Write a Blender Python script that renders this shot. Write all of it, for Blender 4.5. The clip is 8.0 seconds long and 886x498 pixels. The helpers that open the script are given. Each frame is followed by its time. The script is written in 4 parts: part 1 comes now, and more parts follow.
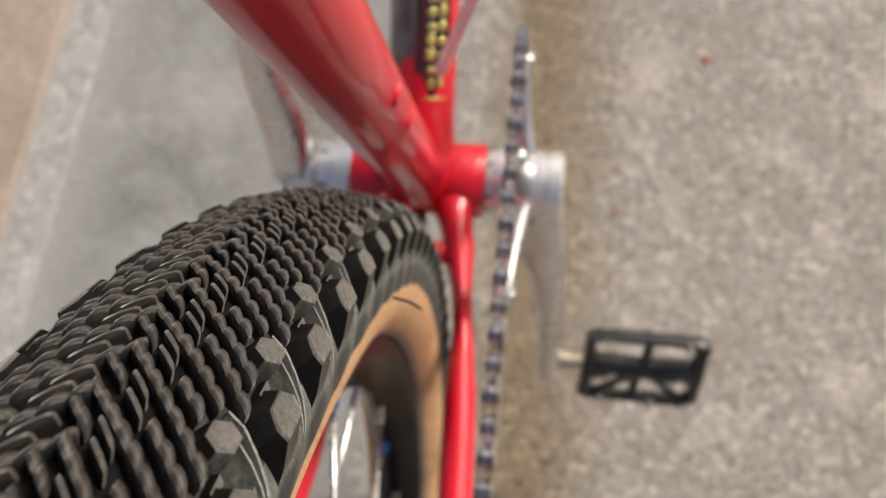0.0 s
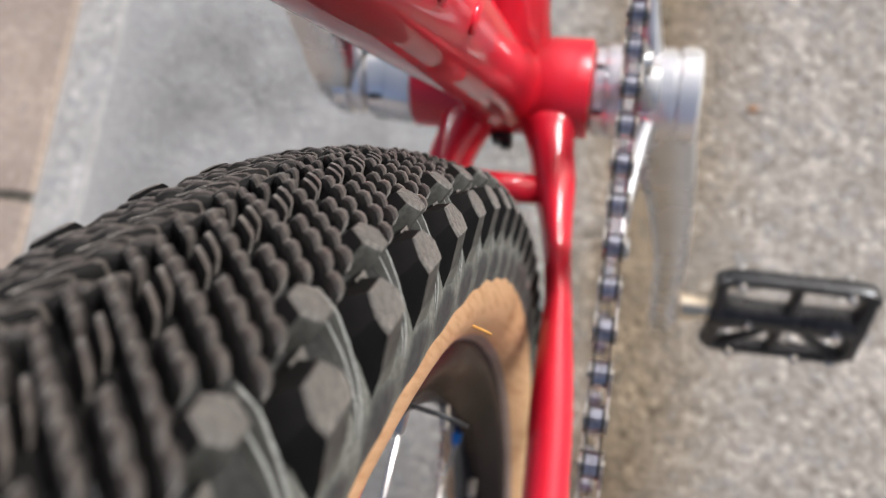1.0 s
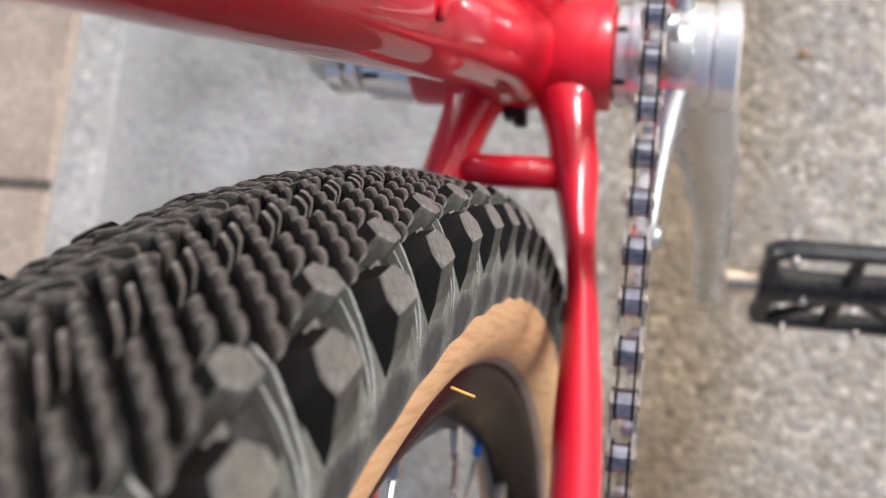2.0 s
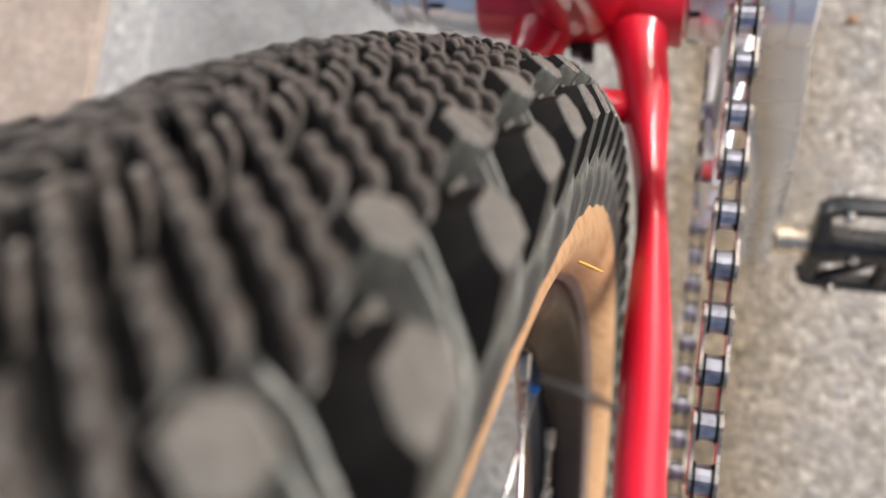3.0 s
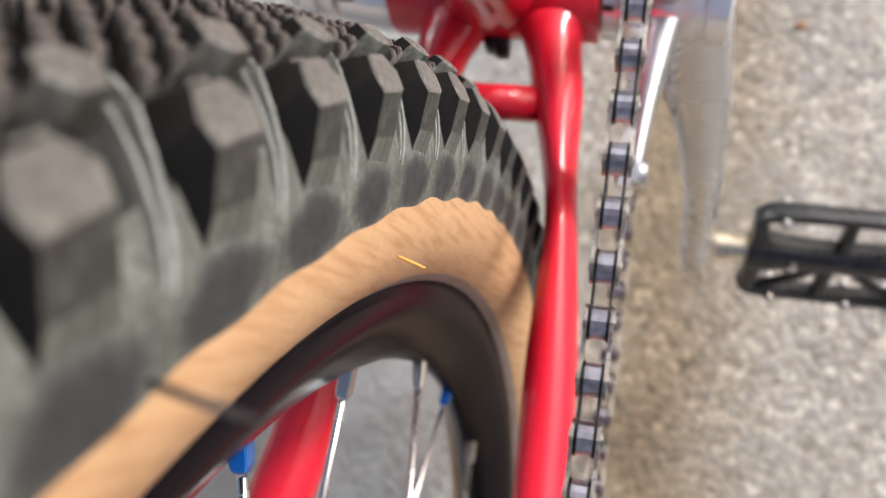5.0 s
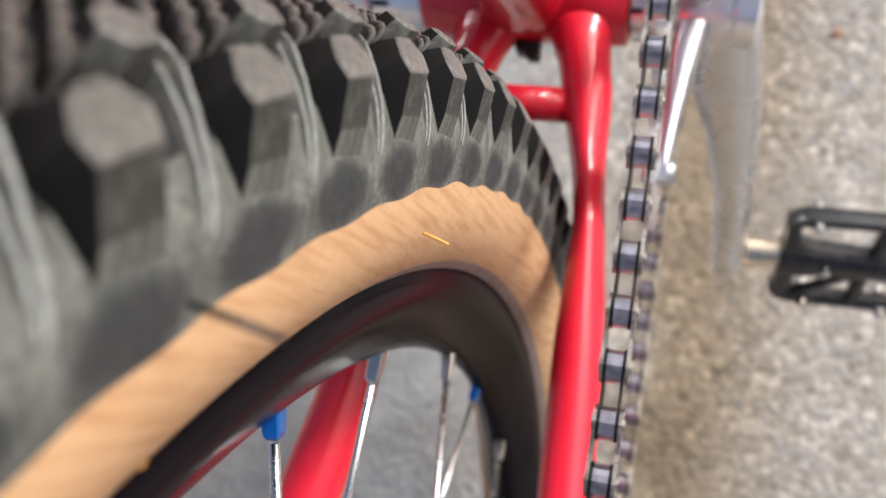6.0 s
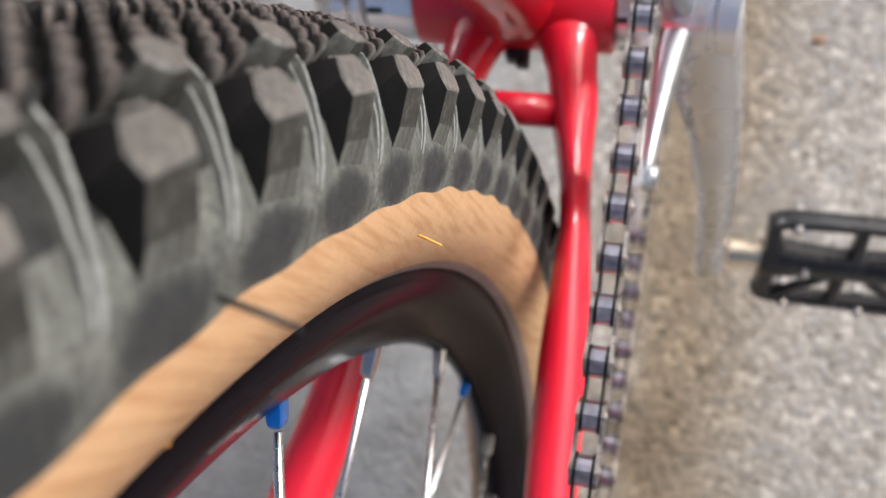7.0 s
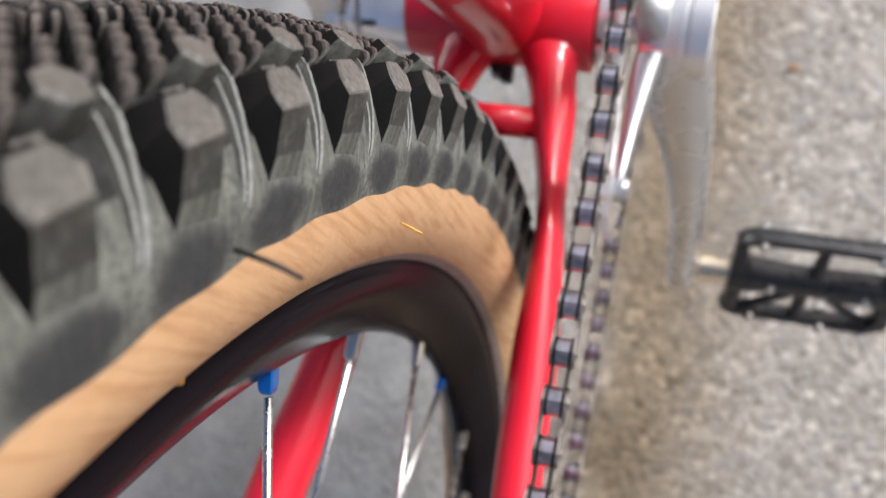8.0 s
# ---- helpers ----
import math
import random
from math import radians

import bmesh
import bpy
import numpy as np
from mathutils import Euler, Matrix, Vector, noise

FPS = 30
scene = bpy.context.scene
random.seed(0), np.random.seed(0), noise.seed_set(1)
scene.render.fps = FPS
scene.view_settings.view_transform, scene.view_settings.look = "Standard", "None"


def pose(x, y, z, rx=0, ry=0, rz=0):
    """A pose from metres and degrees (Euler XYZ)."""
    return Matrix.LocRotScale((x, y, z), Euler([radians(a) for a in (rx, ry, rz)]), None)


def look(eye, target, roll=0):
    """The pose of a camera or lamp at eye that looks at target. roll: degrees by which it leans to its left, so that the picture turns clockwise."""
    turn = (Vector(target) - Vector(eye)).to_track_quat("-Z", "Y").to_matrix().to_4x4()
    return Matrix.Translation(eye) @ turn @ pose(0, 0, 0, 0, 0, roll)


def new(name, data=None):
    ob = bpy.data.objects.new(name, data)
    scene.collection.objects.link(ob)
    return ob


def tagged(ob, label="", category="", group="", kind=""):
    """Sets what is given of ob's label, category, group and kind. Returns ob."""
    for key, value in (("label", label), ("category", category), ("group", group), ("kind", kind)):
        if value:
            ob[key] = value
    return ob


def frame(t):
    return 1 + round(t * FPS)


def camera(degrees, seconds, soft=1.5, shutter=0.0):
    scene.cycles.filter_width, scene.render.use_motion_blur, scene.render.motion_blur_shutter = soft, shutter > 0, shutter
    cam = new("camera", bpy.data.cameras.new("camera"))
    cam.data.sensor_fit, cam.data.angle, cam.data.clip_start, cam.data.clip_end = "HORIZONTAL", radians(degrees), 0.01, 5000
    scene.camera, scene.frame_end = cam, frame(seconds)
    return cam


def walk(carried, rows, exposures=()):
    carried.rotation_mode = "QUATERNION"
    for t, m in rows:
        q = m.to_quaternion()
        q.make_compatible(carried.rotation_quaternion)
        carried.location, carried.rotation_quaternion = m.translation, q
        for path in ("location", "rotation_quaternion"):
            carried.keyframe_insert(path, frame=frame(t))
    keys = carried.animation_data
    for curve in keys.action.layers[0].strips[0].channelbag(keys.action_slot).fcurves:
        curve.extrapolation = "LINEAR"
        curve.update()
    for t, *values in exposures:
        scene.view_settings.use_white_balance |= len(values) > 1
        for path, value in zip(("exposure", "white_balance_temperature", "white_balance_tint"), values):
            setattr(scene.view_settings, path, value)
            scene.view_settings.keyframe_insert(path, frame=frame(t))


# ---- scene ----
cam = camera(56.15, 8.0, soft=1.4)
PATH = [
    (0, (0.05727, -0.19261, 0.69398), (0.02249, -0.05900, 0.31856), -9.052),
    (0.5, (0.05109, -0.16105, 0.63525), (-0.00773, -0.06458, 0.25154), -24.022),
    (1, (0.04963, -0.13414, 0.59964), (-0.02663, -0.06311, 0.21346), -39.843),
    (1.2, (0.04933, -0.13066, 0.59379), (-0.03743, -0.06812, 0.20836), -48.068),
    (2.3, (0.05701, -0.10720, 0.56061), (-0.04058, -0.06369, 0.17514), -60.739),
    (2.5, (0.05458, -0.10977, 0.55906), (-0.04342, -0.06815, 0.17349), -61.278),
    (2.7, (0.04903, -0.11675, 0.55964), (-0.04882, -0.08109, 0.17343), -62.769),
    (3, (0.03636, -0.13237, 0.56532), (-0.06282, -0.09331, 0.17978), -61.535),
    (3.5, (0.03579, -0.13190, 0.57067), (-0.06106, -0.09100, 0.18473), -59.780),
    (4, (0.03601, -0.12921, 0.57210), (-0.05527, -0.08410, 0.18527), -56.411),
    (4.5, (0.05705, -0.12188, 0.55314), (-0.03498, -0.07652, 0.16652), -56.628),
    (4.7, (0.05767, -0.12758, 0.54424), (-0.03167, -0.08364, 0.15683), -56.657),
    (5.8, (0.06484, -0.13296, 0.55100), (-0.04327, -0.08214, 0.16926), -57.785),
    (6, (0.06319, -0.13621, 0.55020), (-0.04626, -0.08659, 0.16868), -57.941),
    (6.5, (0.06531, -0.13787, 0.54993), (-0.04442, -0.09072, 0.16817), -58.814),
    (7, (0.06512, -0.13732, 0.55947), (-0.03946, -0.08697, 0.17668), -56.471),
    (7.5, (0.06791, -0.13745, 0.55795), (-0.03375, -0.08419, 0.17477), -54.008),
    (8, (0.07105, -0.14422, 0.57463), (-0.02733, -0.08582, 0.19134), -49.654),
]
walk(cam, [(t, look(eye, target, roll)) for t, eye, target, roll in PATH], [(0.0, -0.09, 6800, 10), (0.5, 0.08, 6250, 10), (1.0, 0.11, 6100, 10), (2.5, 0.29, 6080, 10), (3.0, 0.32, 6300, 10), (3.5, 0.61, 6250, 10), (4.5, 0.37, 6250, 10), (6.5, 0.36, 6100, 10), (7.0, 0.25, 6080, 10), (8.0, 0.21, 6000, 10)])
cam.data.dof.use_dof, cam.data.dof.focus_distance, cam.data.dof.aperture_fstop = True, 0.14, 16.5

# ---- world, sun, exposure ----
world = bpy.data.worlds.new("sky")
scene.world = world
world.use_nodes = True
wn, wl = world.node_tree.nodes, world.node_tree.links
sky = wn.new("ShaderNodeTexSky")
sky.sky_type, sky.sun_disc = "NISHITA", False
SUN_ELEV, SUN_AZ = 36.0, 46.0          # degrees; azimuth clockwise from +y
sky.sun_elevation, sky.sun_rotation = radians(SUN_ELEV), radians(SUN_AZ)
sky.air_density, sky.dust_density, sky.ozone_density = 0.7, 8.0, 1.0
wn["Background"].inputs["Strength"].default_value = 0.14
wl.new(sky.outputs[0], wn["Background"].inputs["Color"])
sun = new("sun", bpy.data.lights.new("sun", "SUN"))
sun.data.energy, sun.data.angle, sun.data.color = 2.55, radians(14), (0.88, 0.955, 1.0)
sd = Vector((math.sin(radians(SUN_AZ)) * math.cos(radians(SUN_ELEV)), math.cos(radians(SUN_AZ)) * math.cos(radians(SUN_ELEV)), math.sin(radians(SUN_ELEV))))
sun.matrix_world = look(sd * 5, (0, 0, 0))


# ---- materials ----
def material(name, color, rough=0.5, metal=0.0, coat=0.0, grain=0.0, grain_size=0.002, stain=None, stain_size=0.03, stain_amount=0.4,
             bump=0.0, bump_size=0.001, rough_var=0.0, spec=0.5, coat_rough=0.05, per_piece=0.0, streak=None, ior=1.5, sheen=0.0):
    """A painted, rubber, metal or stone surface: base colour with grain and stains at two scales, bump and uneven gloss."""
    m = bpy.data.materials.new(name)
    m.use_nodes = True
    n, l = m.node_tree.nodes, m.node_tree.links
    b = n["Principled BSDF"]
    b.inputs["Roughness"].default_value, b.inputs["Metallic"].default_value = rough, metal
    b.inputs["Coat Weight"].default_value, b.inputs["Coat Roughness"].default_value = coat, coat_rough
    b.inputs["Specular IOR Level"].default_value, b.inputs["IOR"].default_value = spec, ior
    b.inputs["Sheen Weight"].default_value, b.inputs["Sheen Roughness"].default_value, b.inputs["Sheen Tint"].default_value = sheen, 0.45, (1.0, 0.93, 0.84, 1)
    co = n.new("ShaderNodeTexCoord").outputs["Object"]

    def noise_at(size, detail=4.0):
        t = n.new("ShaderNodeTexNoise")
        t.inputs["Scale"].default_value, t.inputs["Detail"].default_value = 1 / size, detail
        l.new(co, t.inputs["Vector"])
        return t.outputs["Fac"]

    def mixed(fac, a, c, blend="MIX"):
        x = n.new("ShaderNodeMix")
        x.data_type, x.blend_type = "RGBA", blend
        for key, v in (("Factor", fac), ("A", a), ("B", c)):
            s = [i for i in x.inputs if i.name == key and (i.type == "VALUE" if key == "Factor" else i.type == "RGBA")][0]
            if isinstance(v, bpy.types.NodeSocket):
                l.new(v, s)
            else:
                s.default_value = v if key == "Factor" else (*v, 1)
        return [o for o in x.outputs if o.type == "RGBA"][0]

    def ramp(sock, a, c, lo=0.0, hi=1.0):
        r = n.new("ShaderNodeMapRange")
        l.new(sock, r.inputs["Value"])
        for key, v in (("From Min", a), ("From Max", c), ("To Min", lo), ("To Max", hi)):
            r.inputs[key].default_value = v
        return r.outputs["Result"]

    col = None
    if stain is not None:
        col = mixed(ramp(noise_at(stain_size, 6), 0.42, 0.68, 0.0, stain_amount), color, stain)
    if grain:
        dark = tuple(c * (1 - grain) for c in color)
        col = mixed(ramp(noise_at(grain_size, 3), 0.35, 0.65), col if col is not None else color, dark)
    if streak is not None:
        mp = n.new("ShaderNodeMapping")
        mp.inputs["Rotation"].default_value, mp.inputs["Scale"].default_value = (0.75, 0, 0), (1, 8, 0.55)
        l.new(co, mp.inputs["Vector"])
        st = n.new("ShaderNodeTexNoise")
        st.inputs["Scale"].default_value, st.inputs["Detail"].default_value = 90.0, 6.0
        l.new(mp.outputs[0], st.inputs["Vector"])
        col = mixed(ramp(st.outputs["Fac"], 0.45, 0.7, 0.0, 0.75), col if col is not None else color, streak)
    if per_piece:
        info = n.new("ShaderNodeObjectInfo")
        col = mixed(ramp(info.outputs["Random"], 0, 1, 0, per_piece), col if col is not None else color, tuple(c * 0.55 for c in color))
    if col is None:
        b.inputs["Base Color"].default_value = (*color, 1)
    else:
        l.new(col, b.inputs["Base Color"])
    if rough_var:
        l.new(ramp(noise_at(stain_size * 0.6, 5), 0.3, 0.7, max(0.02, rough - rough_var), rough + rough_var), b.inputs["Roughness"])
    if bump:
        bp = n.new("ShaderNodeBump")
        bp.inputs["Strength"].default_value, bp.inputs["Distance"].default_value = 1.0, bump
        l.new(noise_at(bump_size, 5), bp.inputs["Height"])
        l.new(bp.outputs["Normal"], b.inputs["Normal"])
    return m


RED = material("red_paint", (0.76, 0.010, 0.030), 0.48, 0.0, 0.75, grain=0.12, grain_size=0.05, bump=0.00004, bump_size=0.012, coat_rough=0.03, spec=0.25)
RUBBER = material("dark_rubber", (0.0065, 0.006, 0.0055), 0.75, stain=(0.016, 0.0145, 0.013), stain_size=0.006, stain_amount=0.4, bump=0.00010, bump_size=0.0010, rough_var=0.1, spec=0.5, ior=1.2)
DUST_LINE = material("pale_dust_on_ribs", (0.25, 0.252, 0.232), 0.75, grain=0.3, grain_size=0.0009, stain=(0.37, 0.375, 0.345), stain_size=0.004, stain_amount=0.7, bump=0.00008, bump_size=0.0008, spec=0.3)
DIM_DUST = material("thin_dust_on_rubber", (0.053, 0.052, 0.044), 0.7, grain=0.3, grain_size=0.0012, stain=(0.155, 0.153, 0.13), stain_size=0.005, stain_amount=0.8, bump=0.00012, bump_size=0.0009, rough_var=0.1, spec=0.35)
SHADED_DUST = material("faintly_dusty_shaded_rubber", (0.013, 0.0125, 0.0115), 0.66, grain=0.3, grain_size=0.0012, stain=(0.055, 0.055, 0.047), stain_size=0.004, stain_amount=0.8, bump=0.00012, bump_size=0.0009, rough_var=0.1, spec=0.4)
# ridge flanks graded darker below the worn tops: shading painted into the rubber's colours
HALF_SHADED = material("half_shaded_rubber", (0.021, 0.0175, 0.015), 0.6, sheen=0.15, grain=0.35, grain_size=0.0014, stain=(0.045, 0.038, 0.032), stain_size=0.004, stain_amount=0.6, bump=0.00012, bump_size=0.0009, rough_var=0.08, spec=0.45)
SHADED_SIDE = material("shaded_rubber_sides", (0.008, 0.007, 0.0062), 0.74, stain=(0.014, 0.0122, 0.0105), stain_size=0.005, stain_amount=0.6, bump=0.00012, bump_size=0.0009, rough_var=0.08, spec=0.5, ior=1.28)
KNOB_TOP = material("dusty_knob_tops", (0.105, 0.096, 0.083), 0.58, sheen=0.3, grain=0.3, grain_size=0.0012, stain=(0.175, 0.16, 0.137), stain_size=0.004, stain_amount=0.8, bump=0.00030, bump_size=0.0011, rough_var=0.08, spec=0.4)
WORN_LIT = material("worn_lit_rubber_tops", (0.061, 0.050, 0.041), 0.52, sheen=0.42, grain=0.4, grain_size=0.0016, stain=(0.112, 0.093, 0.077), stain_size=0.004, stain_amount=0.7, bump=0.00012, bump_size=0.0009, rough_var=0.08, spec=0.5)
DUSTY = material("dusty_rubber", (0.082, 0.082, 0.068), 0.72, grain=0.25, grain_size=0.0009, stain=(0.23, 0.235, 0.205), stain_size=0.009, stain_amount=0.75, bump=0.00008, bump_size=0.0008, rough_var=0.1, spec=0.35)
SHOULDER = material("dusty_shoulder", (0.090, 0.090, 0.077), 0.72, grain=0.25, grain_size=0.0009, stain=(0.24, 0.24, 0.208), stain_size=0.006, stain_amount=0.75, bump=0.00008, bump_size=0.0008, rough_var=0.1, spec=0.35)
TAN = material("tan_sidewall", (0.65, 0.398, 0.208), 0.6, grain=0.08, grain_size=0.0028, stain=(0.55, 0.31, 0.16), stain_size=0.018, stain_amount=0.35, bump=0.00008, bump_size=0.0010, spec=0.3, streak=(0.45, 0.22, 0.088))
BEAD = material("scuffed_bead", (0.30, 0.215, 0.18), 0.6, grain=0.3, grain_size=0.002, stain=(0.5, 0.42, 0.36), stain_size=0.004, stain_amount=0.6)
RIM_BLACK = material("black_anodised_rim", (0.0085, 0.0062, 0.0080), 0.20, rough_var=0.04, spec=0.5, ior=1.085)
STEEL = material("spoke_steel", (0.62, 0.61, 0.59), 0.25, 1.0, rough_var=0.08, stain_size=0.01)
BRASS = material("nipple_brass", (0.66, 0.62, 0.55), 0.28, 1.0)
WIRE = material("pale_metal_wire", (0.80, 0.80, 0.80), 0.4, 0.0, stain=(0.55, 0.54, 0.53), stain_size=0.01)
SPIDER = material("polished_spider_alloy", (0.60, 0.605, 0.61), 0.34, 1.0, stain=(0.52, 0.51, 0.49), stain_size=0.012, stain_amount=0.5, rough_var=0.08, bump=0.00004, bump_size=0.003)
CREAM = material("warm_bright_metal", (0.88, 0.76, 0.56), 0.3, 1.0, stain=(0.5, 0.42, 0.3), stain_size=0.006, stain_amount=0.5)
BLUE = material("blue_nipple", (0.012, 0.16, 0.55), 0.25, 0.6, 0.5)
ALLOY = material("polished_alloy", (0.93, 0.92, 0.90), 0.18, 0.68, stain=(0.72, 0.70, 0.67), stain_size=0.02, stain_amount=0.35, rough_var=0.07, bump=0.00004, bump_size=0.004)
ALLOY_ARM = material("polished_alloy_arm", (0.72, 0.725, 0.73), 0.28, 1.0, stain=(0.52, 0.525, 0.53), stain_size=0.03, stain_amount=0.4, rough_var=0.08, bump=0.000012, bump_size=0.003)
CHAIN_PLATE = material("chain_plate", (0.06, 0.055, 0.05), 0.38, 1.0, stain=(0.015, 0.026, 0.022), stain_size=0.004, stain_amount=0.9, rough_var=0.1)
CHAIN_EDGE = material("chain_outer_plate", (0.58, 0.54, 0.47), 0.34, 1.0, stain=(0.12, 0.10, 0.085), stain_size=0.002, stain_amount=0.7, rough_var=0.1)
CHAIN_ROLLER = material("chain_roller", (0.56, 0.56, 0.60), 0.28, 1.0, stain=(0.10, 0.085, 0.08), stain_size=0.003, stain_amount=0.5)
PEDAL_BLACK = material("black_pedal_alloy", (0.013, 0.013, 0.0135), 0.34, 0.0, 0.1, stain=(0.07, 0.07, 0.068), stain_size=0.01, stain_amount=0.35, bump=0.00005, bump_size=0.0015, rough_var=0.1)
BLACK = material("black_plastic", (0.015, 0.015, 0.015), 0.45)
GOLD = material("gold_foil", (0.75, 0.62, 0.2), 0.3, 0.7, rough_var=0.1, stain_size=0.004)
DECAL_BLACK = material("black_decal", (0.02, 0.018, 0.012), 0.18, 0.0, 1.0)
DECAL_GREY = material("grey_decal", (0.10, 0.092, 0.09), 0.3, 0.0, 0.3, stain=(0.3, 0.28, 0.27), stain_size=0.01, stain_amount=0.4)
STICKER = material("clear_grey_sticker", (0.34, 0.16, 0.15), 0.35, 0.0, 0.3)
LEAF_RED = material("reddish_leaf", (0.42, 0.11, 0.055), 0.7, grain=0.3, grain_size=0.002)
LEAF_TAN = material("tan_leaf", (0.36, 0.19, 0.10), 0.75, grain=0.3, grain_size=0.002)
YELLOW = material("yellow_rubber", (0.60, 0.29, 0.05), 0.6)


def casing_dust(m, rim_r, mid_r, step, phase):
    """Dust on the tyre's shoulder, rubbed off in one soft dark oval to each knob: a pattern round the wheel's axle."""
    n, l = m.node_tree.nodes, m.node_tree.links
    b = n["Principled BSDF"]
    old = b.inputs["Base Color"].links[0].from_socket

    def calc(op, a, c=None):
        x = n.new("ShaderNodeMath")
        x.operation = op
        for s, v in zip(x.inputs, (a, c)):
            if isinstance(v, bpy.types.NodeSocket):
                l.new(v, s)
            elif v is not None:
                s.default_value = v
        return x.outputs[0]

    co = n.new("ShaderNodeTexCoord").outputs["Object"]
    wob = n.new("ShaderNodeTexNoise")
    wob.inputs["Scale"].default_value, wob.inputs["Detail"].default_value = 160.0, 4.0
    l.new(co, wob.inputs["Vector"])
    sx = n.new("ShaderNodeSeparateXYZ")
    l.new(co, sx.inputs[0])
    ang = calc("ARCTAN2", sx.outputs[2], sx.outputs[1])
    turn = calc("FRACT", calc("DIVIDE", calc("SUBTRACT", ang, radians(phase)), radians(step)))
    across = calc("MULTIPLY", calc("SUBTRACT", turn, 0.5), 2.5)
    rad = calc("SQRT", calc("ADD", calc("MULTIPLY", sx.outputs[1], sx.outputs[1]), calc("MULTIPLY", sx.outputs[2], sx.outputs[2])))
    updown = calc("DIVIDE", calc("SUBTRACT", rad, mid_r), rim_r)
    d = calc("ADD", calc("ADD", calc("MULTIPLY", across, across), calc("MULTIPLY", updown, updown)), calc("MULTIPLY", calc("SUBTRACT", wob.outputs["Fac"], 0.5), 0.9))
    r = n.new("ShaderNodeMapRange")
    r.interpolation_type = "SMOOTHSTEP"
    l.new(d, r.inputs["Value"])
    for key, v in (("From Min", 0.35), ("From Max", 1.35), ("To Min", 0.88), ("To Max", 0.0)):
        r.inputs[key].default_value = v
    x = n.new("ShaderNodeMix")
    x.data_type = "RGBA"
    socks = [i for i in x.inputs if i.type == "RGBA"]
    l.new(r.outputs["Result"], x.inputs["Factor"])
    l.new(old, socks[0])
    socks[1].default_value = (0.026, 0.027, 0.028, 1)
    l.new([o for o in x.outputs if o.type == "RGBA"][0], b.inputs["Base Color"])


def radial_streaks(m, amount, pale):
    """Fine streaks of dust that run out from the axle, as road spray and rubbing leave them."""
    n, l = m.node_tree.nodes, m.node_tree.links
    b = n["Principled BSDF"]
    old = b.inputs["Base Color"].links[0].from_socket
    sx = n.new("ShaderNodeSeparateXYZ")
    l.new(n.new("ShaderNodeTexCoord").outputs["Object"], sx.inputs[0])

    def calc(op, a, c):
        x = n.new("ShaderNodeMath")
        x.operation = op
        for s, v in zip(x.inputs, (a, c)):
            if isinstance(v, bpy.types.NodeSocket):
                l.new(v, s)
            else:
                s.default_value = v
        return x.outputs[0]

    ang = calc("ARCTAN2", sx.outputs[2], sx.outputs[1])
    rad = calc("SQRT", calc("ADD", calc("MULTIPLY", sx.outputs[1], sx.outputs[1]), calc("MULTIPLY", sx.outputs[2], sx.outputs[2])), 0.0)
    pack = n.new("ShaderNodeCombineXYZ")
    l.new(calc("MULTIPLY", ang, 300.0), pack.inputs[0])
    l.new(calc("MULTIPLY", rad, 130.0), pack.inputs[1])
    fine = n.new("ShaderNodeTexNoise")
    fine.inputs["Scale"].default_value, fine.inputs["Detail"].default_value, fine.inputs["Roughness"].default_value = 0.8, 7.0, 0.65
    l.new(pack.outputs[0], fine.inputs["Vector"])
    r = n.new("ShaderNodeMapRange")
    l.new(fine.outputs["Fac"], r.inputs["Value"])
    for key, v in (("From Min", 0.46), ("From Max", 0.68), ("To Min", 0.0), ("To Max", amount)):
        r.inputs[key].default_value = v
    x = n.new("ShaderNodeMix")
    x.data_type = "RGBA"
    socks = [i for i in x.inputs if i.type == "RGBA"]
    l.new(r.outputs["Result"], x.inputs["Factor"])
    l.new(old, socks[0])
    socks[1].default_value = (*pale, 1)
    l.new([o for o in x.outputs if o.type == "RGBA"][0], b.inputs["Base Color"])


